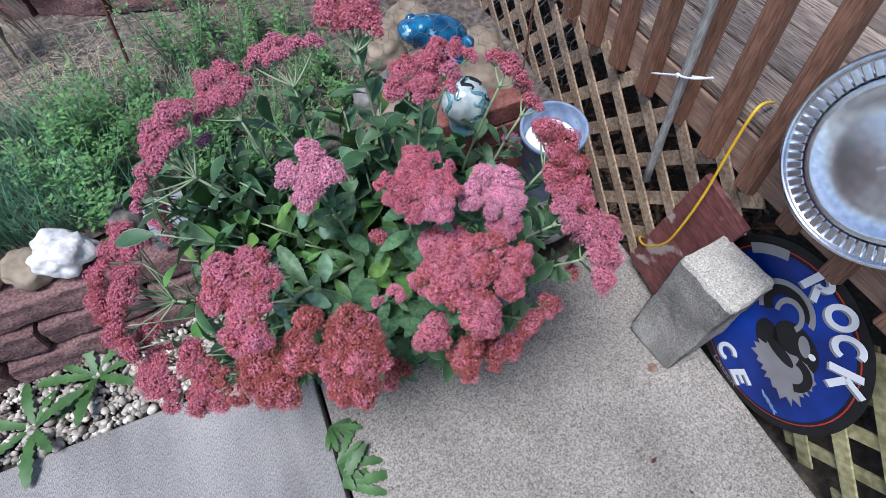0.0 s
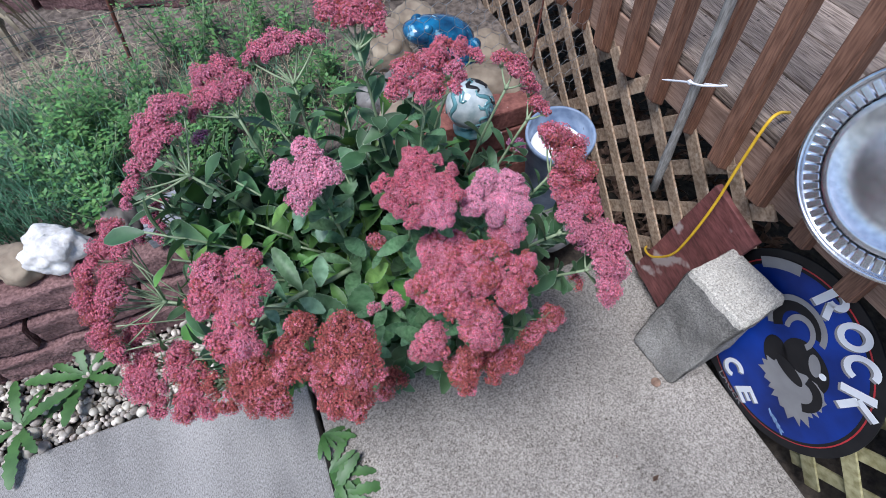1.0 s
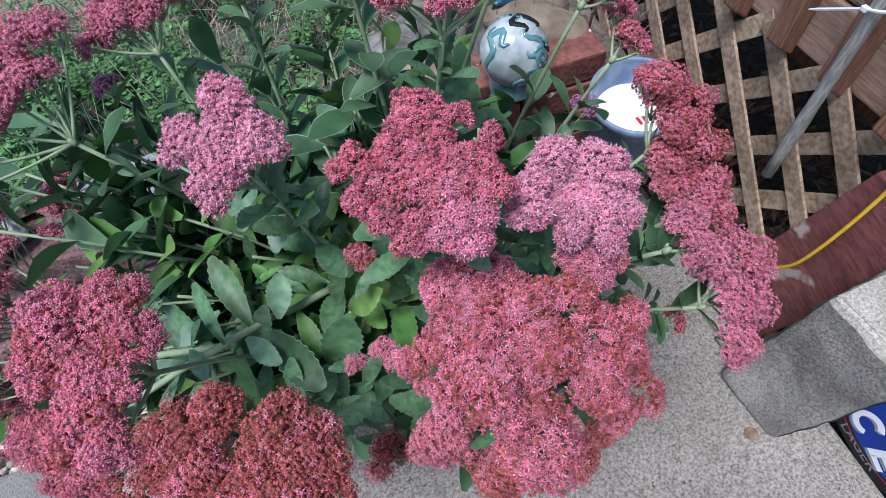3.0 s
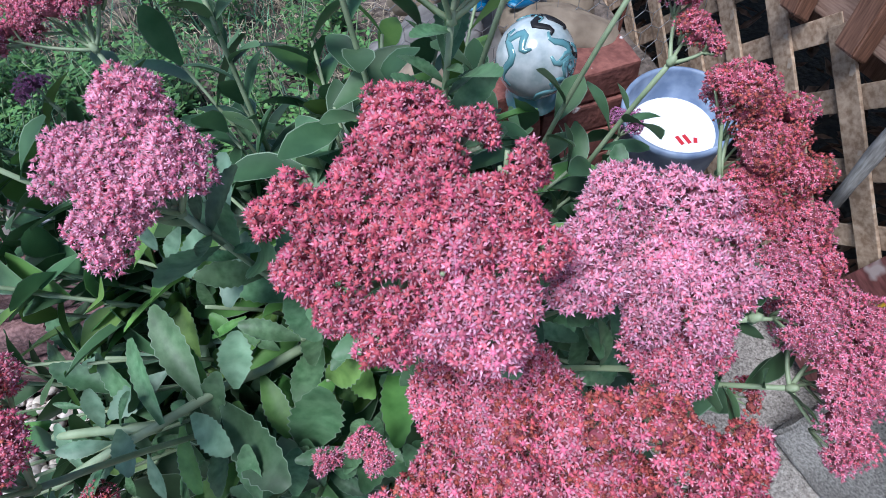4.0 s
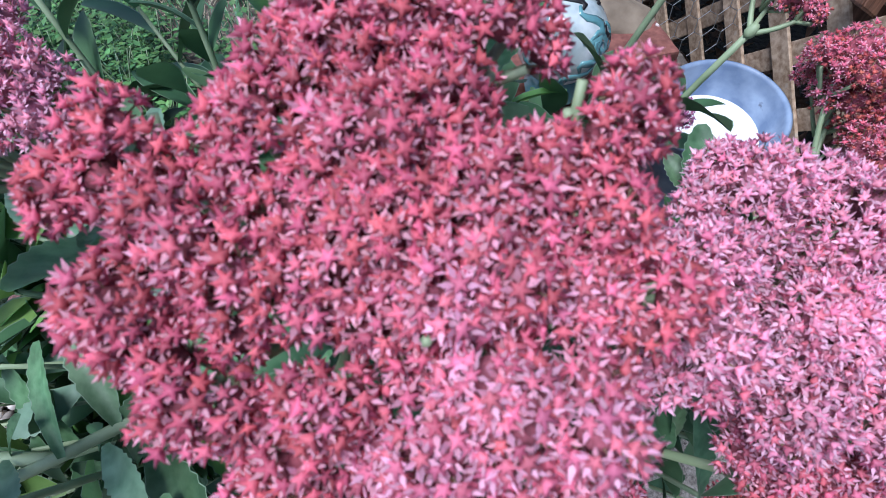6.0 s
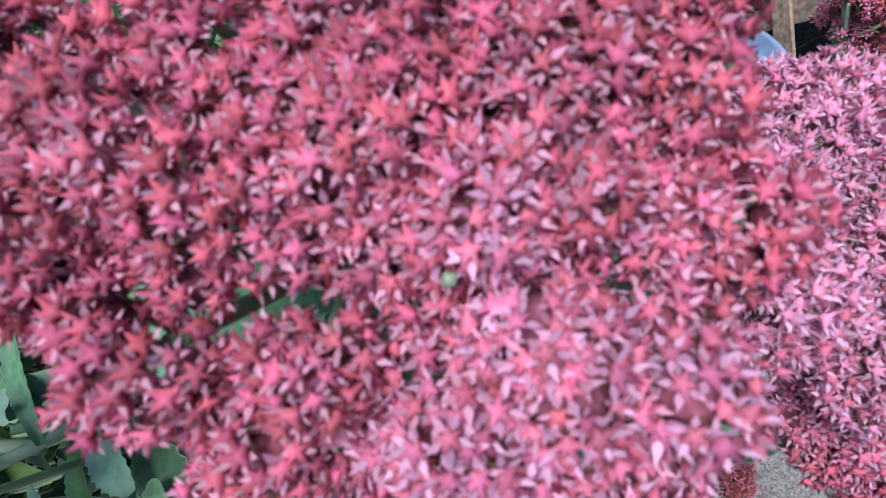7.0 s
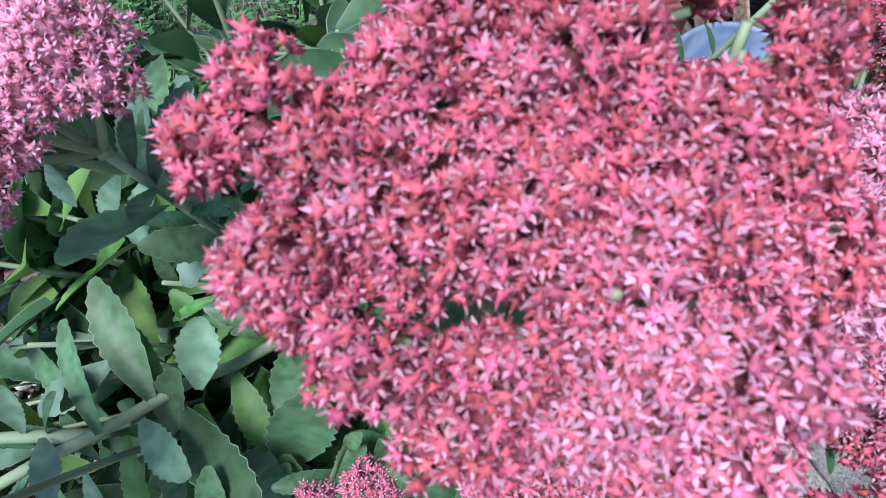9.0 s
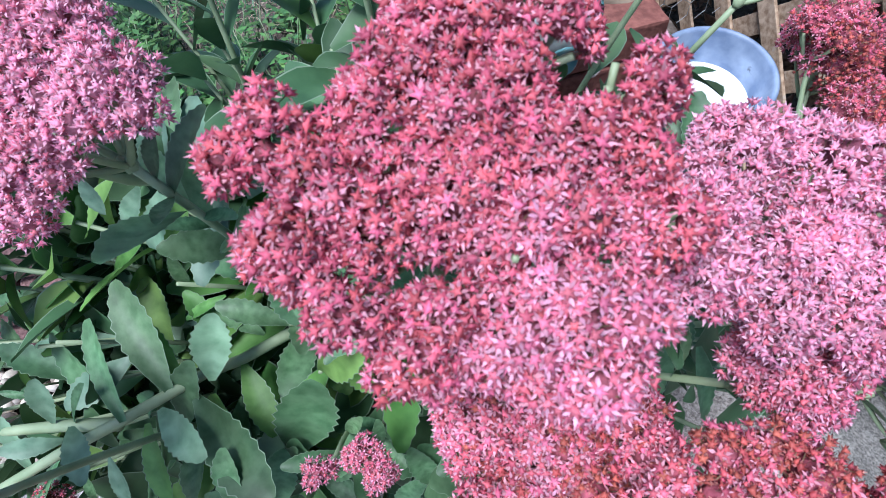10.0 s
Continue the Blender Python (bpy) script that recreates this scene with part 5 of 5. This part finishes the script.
frond((-0.181, 0.969, 0.44), (-0.141, 0.988, 0.46), 0.25, "g")
frond((0.103, 0.978, 0.4), (0.064, 0.902, 0.42), 0.42, "n")
frond((0.052, 1.024, 0.44), (0.072, 0.983, 0.43), 0.42, "f")
frond((0.049, 0.92, 0.42), (0.077, 0.942, 0.45), 0.5, "n")
frond((0.277, 0.93, 0.62), (0.257, 0.903, 0.6), 0.42, "n")
frond((0.277, 0.915, 0.62), (0.279, 0.889, 0.59), 0.35, "n")
frond((0.274, 0.901, 0.6), (0.26, 0.877, 0.56), 0.34, "n")
frond((0.283, 0.888, 0.6), (0.289, 0.855, 0.55), 0.25, "n")
frond((0.263, 0.925, 0.58), (0.254, 0.901, 0.55), 0.42, "n")
frond((0.12, 0.899, 0.42), (0.087, 0.889, 0.4), 0.42, "n")
frond((0.028, 0.935, 0.4), (0.061, 0.902, 0.4), 0.34, "n")
frond((-0.009, 0.994, 0.46), (-0.028, 0.946, 0.43), 0.35, "n")
frond((0.026, 0.989, 0.44), (-0.039, 0.975, 0.42), 0.34, "n")
frond((0.065, 1.0, 0.45), (0.027, 0.988, 0.46), 0.42, "n")
frond((-0.169, 1.04, 0.47), (-0.189, 1.047, 0.48), 0.25, "n")
frond((-0.126, 1.109, 0.45), (-0.177, 1.106, 0.44), 0.25, "n")
frond((-0.002, 1.067, 0.5), (-0.039, 1.062, 0.49), 0.25, "f")
frond((-0.128, 1.16, 0.46), (-0.101, 1.125, 0.45), 0.34, "f")
frond((-0.19, 1.191, 0.44), (-0.231, 1.156, 0.42), 0.25, "n")
frond((-0.061, 1.125, 0.52), (-0.094, 1.125, 0.5), 0.34, "f")
frond((0.279, 0.943, 0.68), (0.296, 0.978, 0.70), 0.34, "n")
frond((0.287, 0.951, 0.68), (0.282, 0.976, 0.69), 0.34, "n")
frond((-0.029, 1.096, 0.54), (-0.034, 1.088, 0.5), 0.34, "n")

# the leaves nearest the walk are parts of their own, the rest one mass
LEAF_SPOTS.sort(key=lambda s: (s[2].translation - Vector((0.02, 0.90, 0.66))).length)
for me_, st_, m_ in LEAF_SPOTS[:250]:
    put("leaf", me_, st_, m_)
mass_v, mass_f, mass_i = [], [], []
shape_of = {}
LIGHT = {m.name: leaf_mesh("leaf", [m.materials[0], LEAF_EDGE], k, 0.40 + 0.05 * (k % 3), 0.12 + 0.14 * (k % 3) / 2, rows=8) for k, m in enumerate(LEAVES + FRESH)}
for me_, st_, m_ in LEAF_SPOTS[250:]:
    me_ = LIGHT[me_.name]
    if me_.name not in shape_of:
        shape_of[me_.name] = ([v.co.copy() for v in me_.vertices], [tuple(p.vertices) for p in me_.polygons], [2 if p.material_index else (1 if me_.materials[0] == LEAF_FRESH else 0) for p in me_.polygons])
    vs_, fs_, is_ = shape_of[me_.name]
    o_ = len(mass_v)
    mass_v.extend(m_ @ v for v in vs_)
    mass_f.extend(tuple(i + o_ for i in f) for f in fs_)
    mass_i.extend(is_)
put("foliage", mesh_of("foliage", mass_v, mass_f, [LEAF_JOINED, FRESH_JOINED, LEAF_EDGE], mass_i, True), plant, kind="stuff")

# ---- weeds, grass and the bed behind ----
def dandelion(at, size, count, seed, start=0.0, span=6.283):
    r = random.Random(seed)
    root = put("dandelion", None, m=Matrix.Translation(at), label="flat rosette of jagged dandelion leaves", category="weed", group="dandelions")
    for k in range(count):
        V, Fc = [], []
        n = 15
        ln = size * r.uniform(0.7, 1.15)
        for i in range(n):
            t = i / (n - 1)
            w = ln * (0.03 + 0.115 * t ** 0.8 * (1 - t ** 5)) * (1.2 if i % 2 else 0.8)
            z = ln * (0.30 * t - 0.33 * t * t)
            V += [(ln * t - (0.02 * ln if i % 2 else 0), -w, z + 0.15 * w), (ln * t, 0, z), (ln * t - (0.02 * ln if i % 2 else 0), w, z + 0.15 * w)]
        for i in range(n - 1):
            o = 3 * i
            Fc += [(o, o + 3, o + 4, o + 1), (o + 1, o + 4, o + 5, o + 2)]
        a = start + span * (k + r.uniform(-.25, .25)) / count
        put("leaf", mesh_of("leaf", V, Fc, DANDELION, smooth=True), root, Matrix.Translation(at) @ Matrix.Rotation(a, 4, "Z") @ Matrix.Rotation(r.uniform(-.35, .05), 4, "Y"))


dandelion((-0.70, 1.345, G), 0.145, 8, 1)
dandelion((-0.86, 1.26, G), 0.14, 7, 2)
dandelion((-0.143, 0.955, G), 0.08, 6, 3, -1.9, 2.2)
dandelion((-0.148, 0.860, G), 0.10, 6, 4, -1.2, 2.4)
dandelion((-0.150, 0.805, G), 0.11, 5, 5, -0.6, 2.0)


def blades(name, count, area, height, width, material, label, category, lean=0.5, seed=1, z=BED):
    r = random.Random(seed)
    V, Fc = [], []
    for i in range(count):
        x, y = area(r)
        h = height * r.uniform(0.5, 1.2)
        a, l = r.uniform(0, 6.283), r.uniform(0.1, lean) * h
        dx, dy = math.cos(a), math.sin(a)
        w = width * r.uniform(0.7, 1.2)
        o = len(V)
        for t, k in ((0, 1), (0.5, 0.85), (0.85, 0.5)):
            px, py, pz = x + dx * l * t * t, y + dy * l * t * t, z + h * t * (1 - 0.25 * t * lean)
            V += [(px - dy * w * k, py + dx * w * k, pz), (px + dy * w * k, py - dx * w * k, pz)]
        V.append((x + dx * l, y + dy * l, z + h * (1 - 0.25 * lean)))
        Fc += [(o, o + 1, o + 3, o + 2), (o + 2, o + 3, o + 5, o + 4), (o + 4, o + 5, o + 6)]
    put(name, mesh_of(name, V, Fc, material), label=label, category=category, kind="stuff")


blades("grass", 5000, lambda r: (-0.95 + abs(r.gauss(0, 0.30)) * r.choice((-1, 1)), r.uniform(1.60, 2.15)), 0.16, 0.0014, GRASS, "soft feathery green grass at the edge of the bed", "grass", 0.9, 1)
blades("grass", 1500, lambda r: (r.uniform(-0.75, 0.25), r.uniform(1.60, 2.3)), 0.08, 0.0016, GRASS, "short green grass in the bed", "grass", 0.9, 2)
blades("straw", 1500, lambda r: (r.gauss(-0.75, 0.30), r.gauss(2.25, 0.16)), 0.10, 0.0013, STRAW, "matted dry straw on the soil", "straw", 2.6, 3)
blades("straw", 1200, lambda r: (r.uniform(-0.2, 0.5), r.uniform(1.75, 2.6)), 0.07, 0.0012, STRAW, "thin dry straw in the bed", "straw", 2.6, 4)


def weed(at, height, seed, spread=0.10):
    """An upright weed: stems with many small leaves."""
    r = random.Random(seed)
    root = put("weed_plant", None, m=Matrix.Translation(at), label="leggy green weed with many small leaves", category="weed", group="weeds in the bed")
    tubes, V, Fc = [], [], []
    for s in range(7):
        tip = Vector(at) + Vector((r.uniform(-spread, spread), r.uniform(-spread, spread), height * r.uniform(0.6, 1.1)))
        base = Vector(at) + Vector((r.uniform(-.3, .3) * spread, r.uniform(-.3, .3) * spread, -0.02))
        pts = bezier(base, base.lerp(tip, 0.5) + Vector((r.uniform(-.02, .02), r.uniform(-.02, .02), 0)), tip, 9)
        tubes.append(tube(pts, [0.002 - 0.00015 * i for i in range(9)], 5))
        for k in range(46):
            t = r.uniform(0.12, 1.0)
            i = min(7, int(t * 8))
            p = pts[i].lerp(pts[i + 1], t * 8 - i)
            a = r.uniform(0, 6.283)
            ln = r.uniform(0.010, 0.026) * (1.2 - 0.5 * t)
            d = Vector((math.cos(a), math.sin(a), r.uniform(-0.1, 0.5))).normalized()
            s_ = d.cross(Vector((0, 0, 1))).normalized() * ln * 0.30
            q = p + d * r.uniform(0.003, 0.02)
            o = len(V)
            V += [q, q + d * ln * 0.5 + s_, q + d * ln, q + d * ln * 0.5 - s_]
            Fc.append((o, o + 1, o + 2, o + 3))
    put("stalk", mesh_of("stalk", *join(tubes), STEM, smooth=True), root, kind="stuff")
    put("foliage", mesh_of("foliage", V, Fc, WEED), root, kind="stuff")


wr = random.Random(12)
for k in range(26):
    weed((wr.uniform(-0.60, 0.10), wr.uniform(1.62, 2.02), BED - 0.01), wr.uniform(0.12, 0.24), 100 + k, 0.08)
for x_, y_, h_ in ((-0.28, 2.30, 0.34), (-0.12, 2.36, 0.36), (0.02, 2.28, 0.30), (-0.40, 2.10, 0.30), (-0.46, 2.02, 0.34), (0.12, 2.22, 0.26), (-0.20, 2.18, 0.3), (0.2, 2.0, 0.2), (-0.62, 1.8, 0.2), (0.22, 1.85, 0.16), (-0.05, 2.12, 0.3)):
    weed((x_, y_, BED - 0.01), h_, int(900 + 100 * x_ + 10 * y_), 0.10)


def rod(name, a, b, r, material, label, category):
    V, Fc = tube([Vector(a).lerp(Vector(b), i / 8) for i in range(9)], r, 8)
    put(name, mesh_of(name, V, Fc, material, smooth=True), label=label, category=category)


rod("metal_rod", (-0.427, 2.331, 0.15), (-0.318, 2.331, 0.95), 0.0060, RUST, "thin rusty iron rod standing in the bed", "rod")
rod("metal_rod", (0.708, 1.60, 0.22), (0.755, 1.60, 1.0), 0.0032, RUST, "thin rusty iron rod by the lattice", "rod")


def hex_wire():
    """Chicken wire along the back of the brick stack, in six-sided meshes."""
    s = 0.022
    pieces = []
    for row in range(12):
        for col in range(17):
            x0 = 0.22 + col * s * 1.732 + (s * 0.866 if row % 2 else 0)
            z0 = 0.30 + row * s * 1.5
            def P(dx, dz):
                x, z = x0 + dx * s, z0 + dz * s
                return Vector((x, 1.54 + 0.25 * (z - 0.3) * 0.4 + 0.012 * math.sin(7 * x), z))
            for a, b in (((0.0, 1.0), (0.866, 0.5)), ((0.866, 0.5), (0.866, -0.5)), ((0.866, -0.5), (0.0, -1.0))):
                pieces.append(tube([P(*a), P(*b)], 0.0006, 4, False))
    put("chicken_wire", mesh_of("chicken_wire", *join(pieces), WIRE), label="sagging galvanised chicken wire behind the bricks", category="wire netting", kind="stuff")


hex_wire()


def bed_fence():
    pieces = []
    for k in range(34):
        x = -1.3 + 0.05 * k
        pieces.append(tube([(x, 2.28 + 0.05 * x, 0.20), (x + 0.01, 2.28 + 0.05 * x, 0.42)], 0.0009, 4, False))
    for z in (0.24, 0.29, 0.34, 0.39, 0.42):
        pieces.append(tube([(-1.3 + 0.1 * i, 2.28 + 0.05 * (-1.3 + 0.1 * i) + 0.006 * math.sin(i), z + 0.006 * math.sin(2.1 * i)) for i in range(18)], 0.0009, 4, False))
    put("wire_fence", mesh_of("wire_fence", *join(pieces), GREEN_WIRE), label="low dark green wire border fence in the bed", category="wire fence", kind="stuff")


bed_fence()
far = put("edging_wall", None, m=pose(-1.0, 3.0, BED), label="dull burgundy edging blocks at the back of the bed", category="wall", kind="structure")
for k in range(14):
    x_ = -2.2 + 0.272 * k
    y_ = 2.93 - 0.35 * (x_ + 0.8)
    for row in range(2):
        put("edging_block", brick_me[(k + row) % 4], far, pose(x_ + 0.13 * row, y_ - 0.045 * row + rng.uniform(-.01, .01), BED + 0.045 + 0.09 * row, 0, 0, -19.3 + rng.uniform(-3, 3)))


def dry_stalk():
    r = random.Random(4)
    at = Vector((-0.80, 2.57, BED))
    root = put("dry_plant", None, m=Matrix.Translation(at), label="dead bleached stalk with long drooping dry leaves", category="plant")
    for k in range(13):
        a = r.uniform(0, 6.283)
        ln = r.uniform(0.18, 0.34)
        d = Vector((math.cos(a), math.sin(a), 0))
        s = Vector((-d.y, d.x, 0)) * 0.011
        p0 = at + Vector((0, 0, r.uniform(0.02, 0.26)))
        pts = bezier(p0, p0 + d * ln * 0.35 + Vector((0, 0, ln * 0.75)), p0 + d * ln * 0.6 + Vector((0, 0, -0.10)), 10)
        V, Fc = [], []
        for i, p in enumerate(pts):
            k_ = 1 - 0.8 * (i / 9) ** 2
            V += [p - s * k_, p + Vector((0, 0, -0.004)), p + s * k_]
        for i in range(9):
            o = 3 * i
            Fc += [(o, o + 1, o + 4, o + 3), (o + 1, o + 2, o + 5, o + 4)]
        put("leaf", mesh_of("leaf", V, Fc, STRAW, smooth=True), root)
    V, Fc = tube([at + Vector((0.004 * i, 0, 0.045 * i)) for i in range(9)], 0.008, 8)
    put("stalk", mesh_of("stalk", V, Fc, STRAW, smooth=True), root)


dry_stalk()
